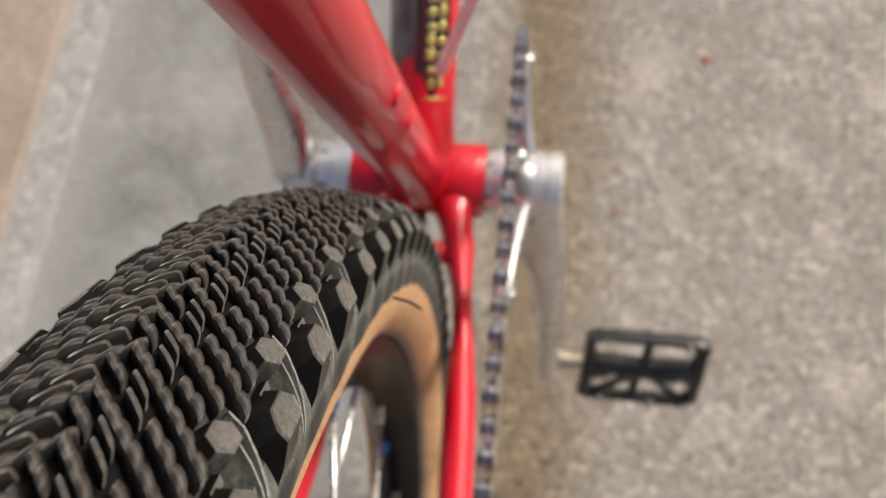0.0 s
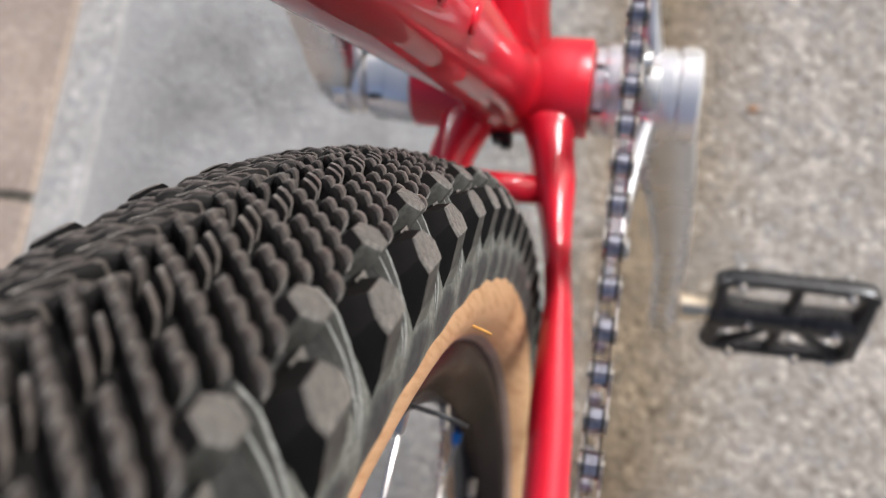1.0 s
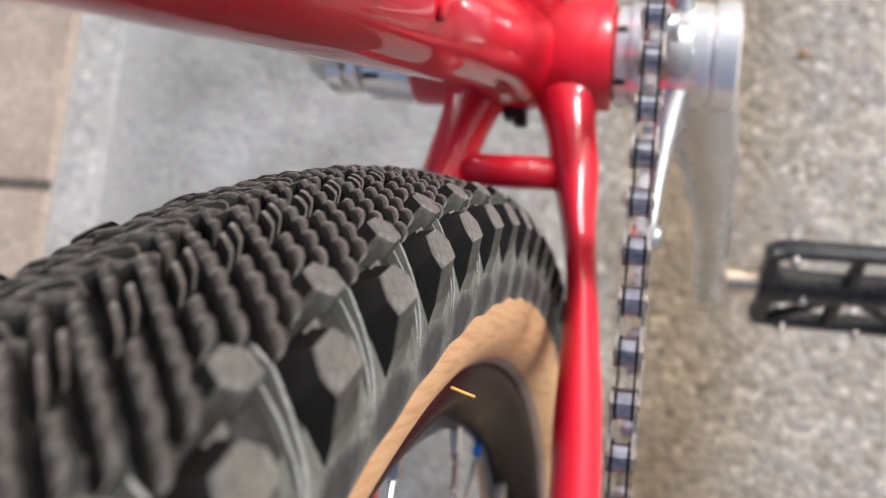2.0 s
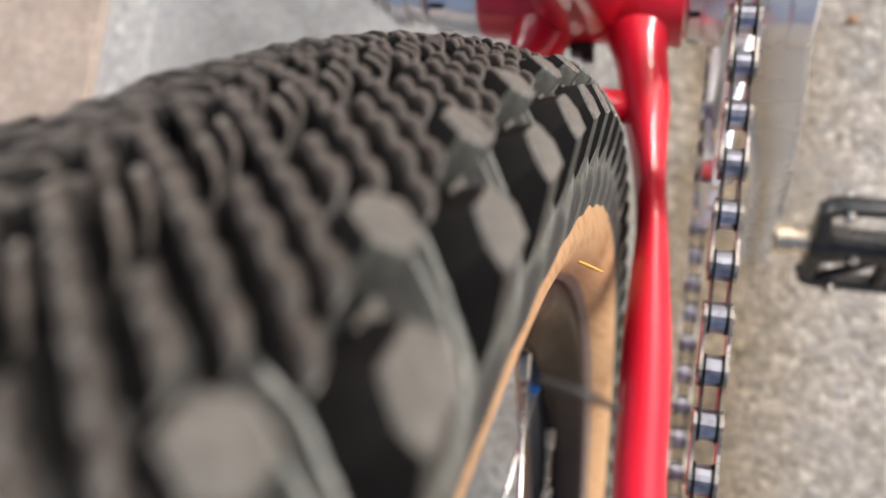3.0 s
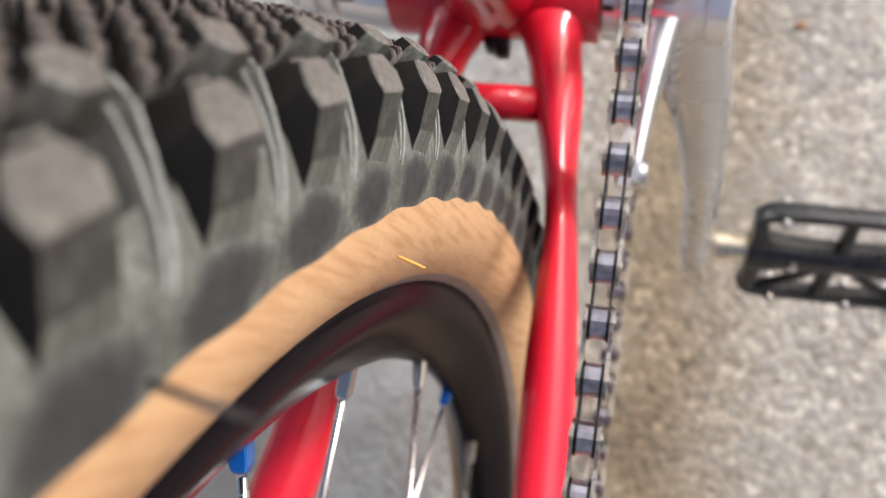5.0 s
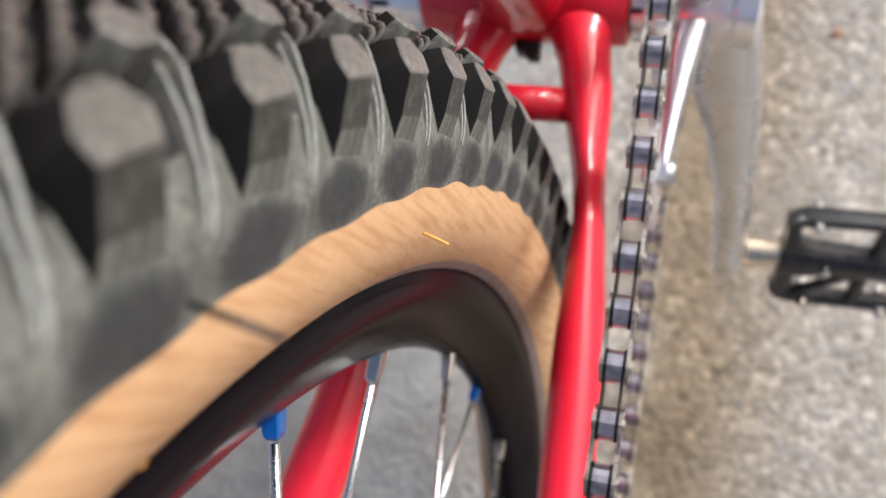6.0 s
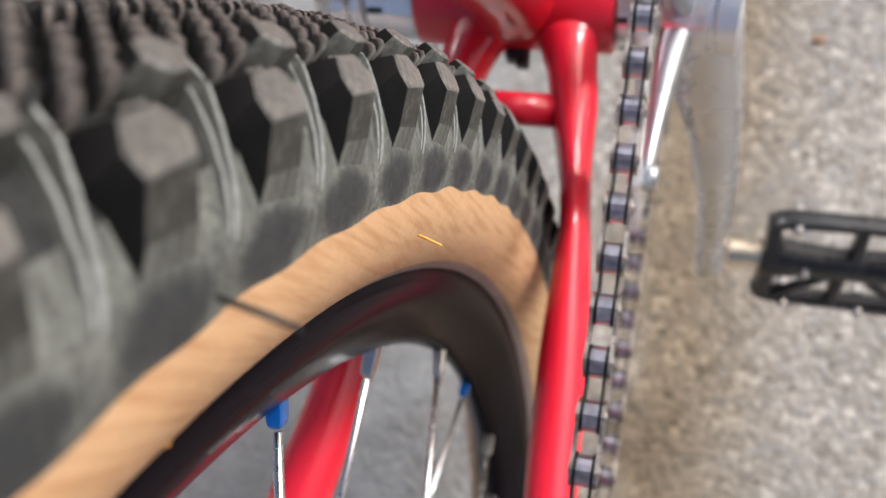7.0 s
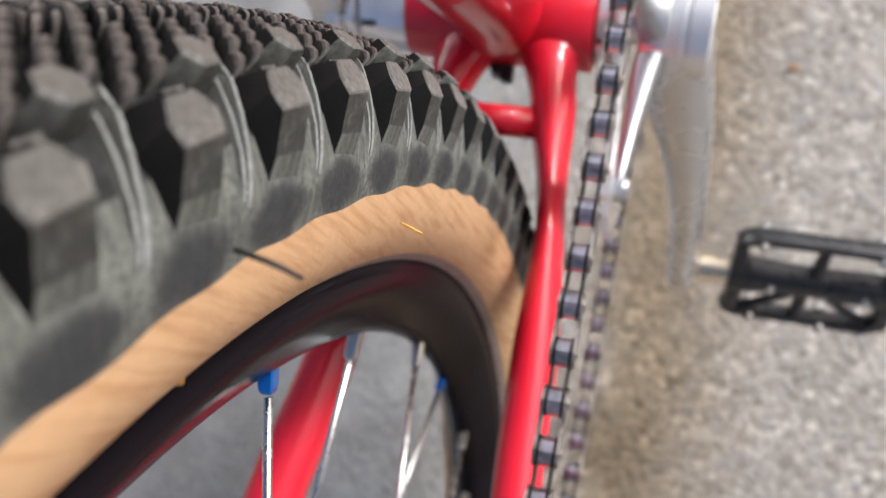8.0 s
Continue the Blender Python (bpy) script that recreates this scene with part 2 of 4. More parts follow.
def ground_material(name, light, mid, dark, pebble, relief, tint=None):
    """Concrete with its aggregate laid bare: stones of several colours in cement, worn and stained."""
    m = bpy.data.materials.new(name)
    m.use_nodes = True
    n, l = m.node_tree.nodes, m.node_tree.links
    b = n["Principled BSDF"]
    b.inputs["Roughness"].default_value, b.inputs["Specular IOR Level"].default_value = 0.85, 0.25
    co = n.new("ShaderNodeTexCoord").outputs["Object"]

    def tex(kind, size, **kw):
        t = n.new(kind)
        t.inputs["Scale"].default_value = 1 / size
        for k, v in kw.items():
            t.inputs[k].default_value = v
        l.new(co, t.inputs["Vector"])
        return t

    def mix(fac, a, c, blend="MIX"):
        x = n.new("ShaderNodeMix")
        x.data_type, x.blend_type = "RGBA", blend
        socks = [i for i in x.inputs if i.name == "Factor" and i.type == "VALUE"] + [i for i in x.inputs if i.type == "RGBA"]
        for s, v in zip(socks, (fac, a, c)):
            if isinstance(v, bpy.types.NodeSocket):
                l.new(v, s)
            else:
                s.default_value = v if s.type == "VALUE" else (*v, 1)
        return [o for o in x.outputs if o.type == "RGBA"][0]

    def ramp(sock, a, c, lo=0.0, hi=1.0):
        r = n.new("ShaderNodeMapRange")
        l.new(sock, r.inputs["Value"])
        for key, v in (("From Min", a), ("From Max", c), ("To Min", lo), ("To Max", hi)):
            r.inputs[key].default_value = v
        return r.outputs["Result"]

    warp = tex("ShaderNodeTexNoise", pebble * 1.3, Detail=3.0)
    wv = n.new("ShaderNodeVectorMath")
    wv.operation = "SCALE"
    wv.inputs["Scale"].default_value = pebble * 1.4
    l.new(warp.outputs["Color"], wv.inputs[0])
    wa = n.new("ShaderNodeVectorMath")
    l.new(co, wa.inputs[0])
    l.new(wv.outputs[0], wa.inputs[1])
    stones = n.new("ShaderNodeTexVoronoi")
    stones.inputs["Scale"].default_value = 1 / pebble
    l.new(wa.outputs[0], stones.inputs["Vector"])
    fine = tex("ShaderNodeTexNoise", pebble * 0.35, Detail=6.0, Roughness=0.65)
    mottle = tex("ShaderNodeTexNoise", pebble * 1.6, Detail=5.0, Roughness=0.6)
    blot = tex("ShaderNodeTexNoise", 0.07, Detail=6.0)
    big = tex("ShaderNodeTexNoise", 0.5, Detail=3.0)
    sep = n.new("ShaderNodeSeparateColor")
    l.new(stones.outputs["Color"], sep.inputs[0])
    col = mix(ramp(sep.outputs[0], 0.0, 1.0, 0.0, 0.55), mid, tuple(v * 0.72 for v in mid))
    col = mix(ramp(sep.outputs[0], 0.70, 0.90, 0.0, 0.85), col, light)
    col = mix(ramp(sep.outputs[1], 0.78, 0.88, 0.0, 0.75), col, dark)
    col = mix(ramp(sep.outputs[2], 0.84, 0.90, 0.0, 0.7), col, (0.27, 0.275, 0.28))
    col = mix(ramp(stones.outputs["Distance"], 0.45, 0.80, 0.0, 0.55), col, dark)
    col = mix(ramp(mottle.outputs["Fac"], 0.50, 0.66, 0.0, 0.55), col, dark)
    col = mix(ramp(fine.outputs["Fac"], 0.53, 0.66, 0.0, 0.48), col, light)
    col = mix(ramp(fine.outputs["Fac"], 0.47, 0.35, 0.0, 0.48), col, dark)
    col = mix(ramp(blot.outputs["Fac"], 0.45, 0.68, 0.0, 0.6), col, tuple(v * 0.66 for v in mid))
    col = mix(ramp(blot.outputs["Fac"], 0.44, 0.30, 0.0, 0.28), col, tuple(min(0.75, v * 1.12) for v in light))
    chips = tex("ShaderNodeTexVoronoi", pebble * 1.9)
    chip_cols = n.new("ShaderNodeSeparateColor")
    l.new(chips.outputs["Color"], chip_cols.inputs[0])
    inside = ramp(chips.outputs["Distance"], 0.42, 0.30)
    for channel, tone in ((0, tuple(v * 0.62 for v in dark)), (1, tuple(min(0.8, v * 1.15) for v in light))):
        chosen = n.new("ShaderNodeMath")
        chosen.operation = "MULTIPLY"
        l.new(ramp(chip_cols.outputs[channel], 0.80, 0.88, 0.0, 0.42), chosen.inputs[0])
        l.new(inside, chosen.inputs[1])
        col = mix(chosen.outputs[0], col, tone)
    if tint is not None:
        grey, x0, x1 = tint
        sx = n.new("ShaderNodeSeparateXYZ")
        l.new(co, sx.inputs[0])
        wob = n.new("ShaderNodeMath")
        wob.operation = "MULTIPLY_ADD"
        l.new(big.outputs["Fac"], wob.inputs[0])
        wob.inputs[1].default_value = 0.12
        l.new(sx.outputs[0], wob.inputs[2])
        patchy = tex("ShaderNodeTexNoise", 0.11, Detail=8.0, Roughness=0.7)
        cement = mix(ramp(patchy.outputs["Fac"], 0.40, 0.62), tuple(v * 0.72 for v in grey), tuple(v * 1.32 for v in grey))
        greyed = mix(0.80, col, cement)
        col = mix(ramp(wob.outputs[0], x0, x1), greyed, col)
        # pale lime bloom towards the pavers
        lime = n.new("ShaderNodeMath")
        lime.operation = "MULTIPLY_ADD"
        l.new(patchy.outputs["Fac"], lime.inputs[0])
        lime.inputs[1].default_value = 0.26
        l.new(sx.outputs[0], lime.inputs[2])
        col = mix(ramp(lime.outputs[0], -0.20, -0.27, 0.0, 0.6), col, mix(ramp(fine.outputs["Fac"], 0.4, 0.6), (0.42, 0.405, 0.375), (0.58, 0.56, 0.52)))
        # a long brown band on the concrete, darker than its surroundings, with ragged edges
        edge = n.new("ShaderNodeMath")
        edge.operation = "MULTIPLY_ADD"
        l.new(blot.outputs["Fac"], edge.inputs[0])
        edge.inputs[1].default_value = 0.06
        l.new(sx.outputs[0], edge.inputs[2])
        rise = ramp(edge.outputs[0], 0.045, 0.085)
        fall = ramp(edge.outputs[0], 0.185, 0.115)
        both = n.new("ShaderNodeMath")
        both.operation = "MULTIPLY"
        l.new(rise, both.inputs[0])
        l.new(fall, both.inputs[1])
        col = mix(both.outputs[0], col, mix(1.0, col, (0.70, 0.60, 0.455), "MULTIPLY"))
    l.new(col, b.inputs["Base Color"])
    bp = n.new("ShaderNodeBump")
    bp.inputs["Distance"].default_value = relief
    h = n.new("ShaderNodeMath")
    h.operation = "MULTIPLY_ADD"
    l.new(fine.outputs["Fac"], h.inputs[0])
    h.inputs[1].default_value = 0.6
    inv = n.new("ShaderNodeMath")
    inv.operation = "SUBTRACT"
    inv.inputs[0].default_value = 1.0
    l.new(stones.outputs["Distance"], inv.inputs[1])
    l.new(inv.outputs[0], h.inputs[2])
    l.new(h.outputs[0], bp.inputs["Height"])
    l.new(bp.outputs["Normal"], b.inputs["Normal"])
    return m


GROUND = ground_material("exposed_aggregate", (0.66, 0.60, 0.525), (0.425, 0.378, 0.325), (0.190, 0.165, 0.135), 0.0050, 0.0012, ((0.285, 0.282, 0.273), -0.03, 0.07))
KERB = ground_material("pale_concrete", (0.60, 0.575, 0.535), (0.46, 0.44, 0.41), (0.30, 0.285, 0.26), 0.006, 0.0006)
PAVER = ground_material("pink_paver", (0.53, 0.43, 0.355), (0.46, 0.365, 0.295), (0.32, 0.25, 0.20), 0.004, 0.0006)
MORTAR = ground_material("dark_mortar", (0.2, 0.17, 0.13), (0.14, 0.12, 0.09), (0.09, 0.08, 0.06), 0.003, 0.001)


# ---- building helpers ----
def mesh_object(name, bm, mat, parent=None, label="", smooth=True, mats=None):
    me = bpy.data.meshes.new(name)
    bm.normal_update()
    bm.to_mesh(me)
    bm.free()
    for m in (mats or [mat]):
        me.materials.append(m)
    if smooth:
        me.shade_smooth()
    ob = new(name, me)
    if parent is not None:
        ob.parent = parent
    if label:
        tagged(ob, label)
    return ob


def part(name, bm, mat, parent, label="", smooth=True, mats=None):
    """One mesh as a part of a thing, or of a part."""
    return mesh_object(name, bm, mat, parent, label, smooth, mats)


def sharp(ob, degrees=35):
    """Smooth faces with crisp edges where they meet at more than so many degrees."""
    ob.data.set_sharp_from_angle(angle=radians(degrees))
    return ob


def smooth_line(pts, steps):
    """A Catmull-Rom line through the given rows of numbers."""
    p = [np.array(q, float) for q in pts]
    p = [2 * p[0] - p[1]] + p + [2 * p[-1] - p[-2]]
    out = []
    for i in range(1, len(p) - 2):
        for s in range(steps):
            u = s / steps
            out.append(0.5 * (2 * p[i] + (p[i + 1] - p[i - 1]) * u + (2 * p[i - 1] - 5 * p[i] + 4 * p[i + 1] - p[i + 2]) * u * u + (3 * p[i] - p[i - 1] - 3 * p[i + 1] + p[i + 2]) * u ** 3))
    out.append(p[-2])
    return out


def sweep(rows, segs=24, side=Vector((1, 0, 0)), bm=None, cap=True, power=2.0):
    """A tube along rows of (x, y, z, half width along side, half height across it)."""
    bm = bm or bmesh.new()
    rings = []
    for i, r in enumerate(rows):
        a, c = rows[max(i - 1, 0)], rows[min(i + 1, len(rows) - 1)]
        d = Vector(c[:3]) - Vector(a[:3])
        d.normalize()
        u = (side - d * side.dot(d)).normalized()
        v = d.cross(u)
        ring = []
        for k in range(segs):
            t = 2 * math.pi * k / segs
            cu, sv = math.cos(t), math.sin(t)
            cu, sv = math.copysign(abs(cu) ** (2 / power), cu), math.copysign(abs(sv) ** (2 / power), sv)
            ring.append(bm.verts.new(Vector(r[:3]) + u * (r[3] * cu) + v * (r[4] * sv)))
        rings.append(ring)
    for a, c in zip(rings, rings[1:]):
        for k in range(segs):
            bm.faces.new((a[k], a[(k + 1) % segs], c[(k + 1) % segs], c[k]))
    if cap:
        bm.faces.new(list(reversed(rings[0])))
        bm.faces.new(rings[-1])
    bmesh.ops.recalc_face_normals(bm, faces=bm.faces)
    return bm


def turned(profile, segs=48, bm=None, closed=False, axis="x"):
    """A body turned about the x axis from rows of (x, radius)."""
    bm = bm or bmesh.new()
    rings = []
    for x, r in profile:
        rings.append([bm.verts.new((x, r * math.cos(2 * math.pi * k / segs), r * math.sin(2 * math.pi * k / segs))) for k in range(segs)])
    pairs = list(zip(rings, rings[1:])) + ([(rings[-1], rings[0])] if closed else [])
    for a, c in pairs:
        for k in range(segs):
            bm.faces.new((a[k], a[(k + 1) % segs], c[(k + 1) % segs], c[k]))
    if not closed:
        bm.faces.new(rings[0])
        bm.faces.new(rings[-1])
    bmesh.ops.recalc_face_normals(bm, faces=bm.faces)
    return bm


def box(bm, c, s, bevel=0.0, m=None):
    """A bevelled block of size s about c, optionally laid by the matrix m."""
    r = bmesh.ops.create_cube(bm, size=1.0)
    vs = r["verts"]
    for v in vs:
        v.co = Vector((v.co.x * s[0], v.co.y * s[1], v.co.z * s[2]))
    if bevel:
        es = list({e for v in vs for e in v.link_edges})
        vs = bmesh.ops.bevel(bm, geom=es, offset=bevel, segments=2, affect="EDGES", profile=0.6)["verts"] + [v for v in vs if v.is_valid]
    for v in set(vs):
        v.co = v.co + Vector(c)
        if m is not None:
            v.co = m @ v.co
    return bm


def shift(bm, m):
    bmesh.ops.transform(bm, matrix=m, verts=bm.verts)
    return bm

# ---- the ground ----
def slab(name, x0, x1, y0, y1, z, mat, label, category, drop=0.05):
    bm = bmesh.new()
    box(bm, ((x0 + x1) / 2, (y0 + y1) / 2, z - drop / 2), (x1 - x0, y1 - y0, drop))
    return tagged(mesh_object(name, bm, mat, smooth=False), label, category, kind="structure")


EDGE, STRIP = -0.413, -0.372
bm = bmesh.new()
bmesh.ops.create_grid(bm, x_segments=40, y_segments=40, size=60)
ground = tagged(mesh_object("ground", bm, GROUND, smooth=False), "brownish grey exposed-aggregate concrete ground", "ground", kind="structure")
bm = bmesh.new()
box(bm, ((EDGE + STRIP) / 2, 0.3, 0.0), (STRIP - EDGE - 0.001, 8.0, 0.0024), 0.001)
kerb = tagged(mesh_object("pavement_edging", bm, KERB, smooth=False), "worn pale concrete edging strip along the pavers", "edging", kind="structure")
bm = bmesh.new()
box(bm, (EDGE - 0.52, 0.3, 0.0), (1.03, 8.0, 0.0085))
bed = tagged(mesh_object("pavement", bm, MORTAR, smooth=False), "dark mortar bed between pinkish pavers", "pavement", kind="structure")

# ---- the bicycle ----
BZ = 0.2701                               # height of the bottom bracket
AY, AZ = -0.4011, 0.3332                   # rear axle
RING, COG = 0.0817, 0.0362                # chain radii at ring and cog
CHAIN_X = 0.0520
bicycle = tagged(new("bicycle"), "glossy red bicycle with tan-wall tyre and black rim standing on concrete", "bicycle")


def tube(name, rows, label="", steps=8, segs=28, mat=None, power=2.0):
    return part(name, sweep(smooth_line(rows, steps), segs, power=power), mat or RED, bicycle, label)


# frame tubes
SA = radians(74.0)
seat_dir = Vector((0, -math.cos(SA), math.sin(SA)))


def along_seat(s, x=0.0, out=0.0):
    """A point s metres up the seat tube, out metres to its rear side."""
    return Vector((x, 0, BZ)) + seat_dir * s + Vector((0, -math.sin(SA), -math.cos(SA))) * out


rows = [(*along_seat(s), r, r) for s, r in ((0.0, 0.0190), (0.012, 0.0190), (0.0195, 0.0178), (0.026, 0.0166), (0.036, 0.0158), (0.06, 0.0155), (0.2, 0.0155), (0.5, 0.0155), (0.54, 0.0155))]
seat_tube = tube("seat_tube", rows, "glossy red round seat tube", 4, 40)
DA = radians(41.0)
down_dir = Vector((0, math.cos(DA), math.sin(DA)))
rows = [(*(Vector((0, 0, BZ)) + down_dir * s), r, r) for s, r in ((0.0, 0.0195), (0.014, 0.0195), (0.024, 0.0188), (0.04, 0.0180), (0.1, 0.0178), (0.3, 0.0178), (0.6, 0.0178))]
down_tube = tube("down_tube", rows, "glossy red round down tube", 3, 40)
bm = turned([(-0.0358, 0.0178), (-0.0358, 0.0198), (-0.0350, 0.0205), (-0.02, 0.0205), (0.02, 0.0205), (0.0362, 0.0205), (0.0370, 0.0198), (0.0370, 0.0178)], 48)
shell = part("bottom_bracket_shell", shift(bm, pose(0, 0, BZ)), RED, bicycle, "red painted bottom bracket shell")
sharp(shell, 50)
SZ = (AZ - BZ) / 0.4


def stay_row(x, y, w, h):
    return (x, y, BZ - SZ * y, w / 2, h / 2)


right_stay = tube("chainstay", [stay_row(*r) for r in ((0.0205, -0.004, 0.0240, 0.0130), (0.0220, -0.0165, 0.0245, 0.0215), (0.0229, -0.0235, 0.0205, 0.0215), (0.0248, -0.032, 0.0180, 0.0210), (0.0272, -0.045, 0.0168, 0.021), (0.0307, -0.0665, 0.0118, 0.023),
                                (0.0338, -0.0867, 0.0104, 0.024), (0.0350, -0.1025, 0.0120, 0.023), (0.0363, -0.125, 0.0152, 0.021), (0.0375, -0.145, 0.0160, 0.019),
                                (0.0395, -0.18, 0.0160, 0.017), (0.0480, -0.27, 0.0145, 0.0145), (0.0610, -0.375, 0.012, 0.012))], "red chainstay pinched beside the tyre")
left_stay = tube("chainstay", [stay_row(*r) for r in ((-0.0105, -0.004, 0.0240, 0.0130), (-0.0122, -0.0165, 0.0245, 0.0215), (-0.0135, -0.0235, 0.0208, 0.0212), (-0.0155, -0.032, 0.0186, 0.0210), (-0.0185, -0.0455, 0.0174, 0.021), (-0.0240, -0.07, 0.014, 0.022),
                               (-0.0285, -0.09, 0.0125, 0.022), (-0.0318, -0.118, 0.0145, 0.021), (-0.0345, -0.1455, 0.0180, 0.0190), (-0.0368, -0.165, 0.0196, 0.0190),
                               (-0.0412, -0.194, 0.0202, 0.0190), (-0.0490, -0.27, 0.0165, 0.0155), (-0.0610, -0.375, 0.012, 0.012))], "red chainstay curving past the wheel")
YB = -0.0472
rows = [(-0.0170, YB, BZ + 0.0085, 0.006, 0.006), (0.0, YB, BZ + 0.0085, 0.006, 0.006), (0.0235, YB, BZ + 0.0085, 0.006, 0.006)]
bridge = part("chainstay_bridge", sweep(rows, 20, Vector((0, 0, 1))), RED, bicycle, "short red bridge tube between the chainstays")
bm = bmesh.new()
box(bm, (0.0015, -0.0205, BZ - 0.007), (0.009, 0.007, 0.010), 0.002)
box(bm, (0.0040, -0.0245, BZ - 0.006), (0.005, 0.004, 0.006), 0.0012)
guide = part("cable_guide", bm, BLACK, bicycle, "small black cable guide bolt")
# sticker at the foot of the seat tube, and the two bosses above it


def patch(s0, s1, a0, a1, r, mat, name, label, base, direction, parent, lift=0.0002, n=14, nose=0.0):
    """A thin decal that lies on a tube: along s, round from angle a0 to a1 in degrees (0 is the tube's rear or upper side)."""
    side = Vector((1, 0, 0))
    rear = direction.cross(side).normalized()
    bm = bmesh.new()
    grid = []
    for i in range(n + 1):
        f = i / n
        row = []
        for k in range(n + 1):
            g = k / n
            pinch = 1.0
            if nose:
                pinch = math.sqrt(max(0.02, 1 - max(0.0, 1 - min(f, 1 - f) / nose) ** 2))
            a = radians((a0 + a1) / 2 + (a1 - a0) * (g - 0.5) * pinch)
            row.append(bm.verts.new(base + direction * (s0 + (s1 - s0) * f) + (side * math.sin(a) + rear * math.cos(a)) * (r + lift)))
        grid.append(row)
    for i in range(n):
        for k in range(n):
            bm.faces.new((grid[i][k], grid[i][k + 1], grid[i + 1][k + 1], grid[i + 1][k]))
    ext = bmesh.ops.extrude_face_region(bm, geom=bm.faces[:])
    cen = base
    for v in [g for g in ext["geom"] if isinstance(g, bmesh.types.BMVert)]:
        ax = base + direction * (v.co - cen).dot(direction)
        v.co = ax + (v.co - ax) * ((r - 0.0002) / (r + lift))
    bmesh.ops.recalc_face_normals(bm, faces=bm.faces)
    return part(name, bm, mat, parent, label)


BBP = Vector((0, 0, BZ))
patch(0.018, 0.036, -46, -24, 0.0155, STICKER, "sticker", "greyed clear sticker strip", BBP, seat_dir, seat_tube, nose=0.2)
for s in (0.197, 0.162):
    bm = turned([(0.0, 0.0040), (0.0010, 0.0037), (0.0014, 0.0028)], 20)
    bmesh.ops.rotate(bm, verts=bm.verts, matrix=Matrix.Rotation(radians(-90), 3, "Y"))
    q = Vector((1, 0, 0)) * math.sin(radians(78)) + Vector((0, -math.sin(SA), -math.cos(SA))) * math.cos(radians(78))
    at = BBP + seat_dir * s + q * 0.0150
    shift(bm, Matrix.Translation(at) @ q.to_track_quat("Z", "Y").to_matrix().to_4x4() @ pose(0, 0, 0, 180, 0, 0) @ Matrix.Scale(-1, 4, (0, 0, 1)))
    bmesh.ops.recalc_face_normals(bm, faces=bm.faces)
    part("boss", bm, RED, seat_tube, "small red boss")
# decal on the down tube: black with gold marks and a grey field
patch(0.047, 0.26, 126, 188, 0.0178, DECAL_BLACK, "decal", "glossy black decal", BBP, down_dir, down_tube, nose=0.03)
patch(0.056, 0.26, 189, 262, 0.0178, DECAL_GREY, "decal", "grey decal field", BBP, down_dir, down_tube, nose=0.02)
rng = random.Random(4)
for i in range(24):
    s = 0.053 + i * 0.0072
    for a0, a1 in ((135, 150), (151, 168)):
        w = rng.uniform(0.6, 1.0)
        mid = (a0 + a1) / 2 + rng.uniform(-1.5, 1.5)
        patch(s, s + rng.uniform(0.0040, 0.0064), mid - (a1 - a0) / 2 * w, mid + (a1 - a0) / 2 * w, 0.0178, GOLD, "gold_mark", "gold foil mark", BBP, down_dir, down_tube, lift=0.0005, n=4, nose=0.12)
patch(0.0470, 0.0482, 130, 172, 0.0178, GOLD, "gold_edge", "thin gold edge of the decal", BBP, down_dir, down_tube, lift=0.0003, n=8)

# ---- the rear wheel ----
wheel = new("rear_wheel")
wheel.parent = bicycle
wheel.location = (0, AY, AZ)
tagged(wheel, "black-rimmed rear wheel with knobbly tan-wall tyre")
RC = 0.3066
PSI = [0, 15, 30, 45, 60, 75, 90, 105, 120, 135, 148]
RHO = [0.0238, 0.0243, 0.0254, 0.0262, 0.0256, 0.0243, 0.0231, 0.0232, 0.0236, 0.0238, 0.0238]
PERIODS = 97
STEP = 360.0 / PERIODS
PHASE = 22.40                              # angle of one inner knob, degrees up from the front


def on_tyre(psi, ang, h=0.0):
    """A point of the tyre: psi degrees from the crown to the side, ang degrees round the wheel, h metres above the casing."""
    rho = float(np.interp(abs(psi), PSI, RHO)) + h
    a, q = radians(ang), radians(psi)
    r = RC + rho * math.cos(q)
    return Vector((rho * math.sin(q), r * math.cos(a), r * math.sin(a)))


def casing():
    bm = bmesh.new()
    n = PERIODS * 6
    # rows: from one bead over the crown to the other; the black coat ends in a wavy line
    base = [-148, -140, -130, -120, -110, -102, None, -84, -78, -72, -60, -50, -40, -30, -20, -10, 0, 10, 20, 30, 40, 50, 60, 72, 78, 84, None, 102, 110, 120, 130, 140, 148]
    rings = []
    for j, p in enumerate(base):
        ring = []
        for k in range(n):
            ang = 360.0 * k / n
            q = p
            if p is None:
                w = 95.0 + 0.9 * math.sin(2 * math.pi * (ang - PHASE) / STEP) + 1.4 * noise.noise(Vector((ang * 0.37, 1.7 if j > 10 else 5.1, 0)))
                q = w if j > 10 else -w
            ring.append(bm.verts.new(on_tyre(q, ang, 0.0004 if abs(q) < 93 else 0.0)))
        rings.append(ring)
    for j, (a, c) in enumerate(zip(rings, rings[1:])):
        lo, hi = base[j] is None or abs(base[j]) > 93, base[j + 1] is None or abs(base[j + 1]) > 93
        tan = lo and hi
        for k in range(n):
            f = bm.faces.new((a[k], a[(k + 1) % n], c[(k + 1) % n], c[k]))
            pair = [94 if q is None else abs(q) for q in (base[j], base[j + 1])]
            near, far = min(pair), max(pair)
            # groove floors darkened in bands to hold shade in colour; dust beyond them
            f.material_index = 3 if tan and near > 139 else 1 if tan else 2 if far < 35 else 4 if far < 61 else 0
    bmesh.ops.recalc_face_normals(bm, faces=bm.faces)
    return bm


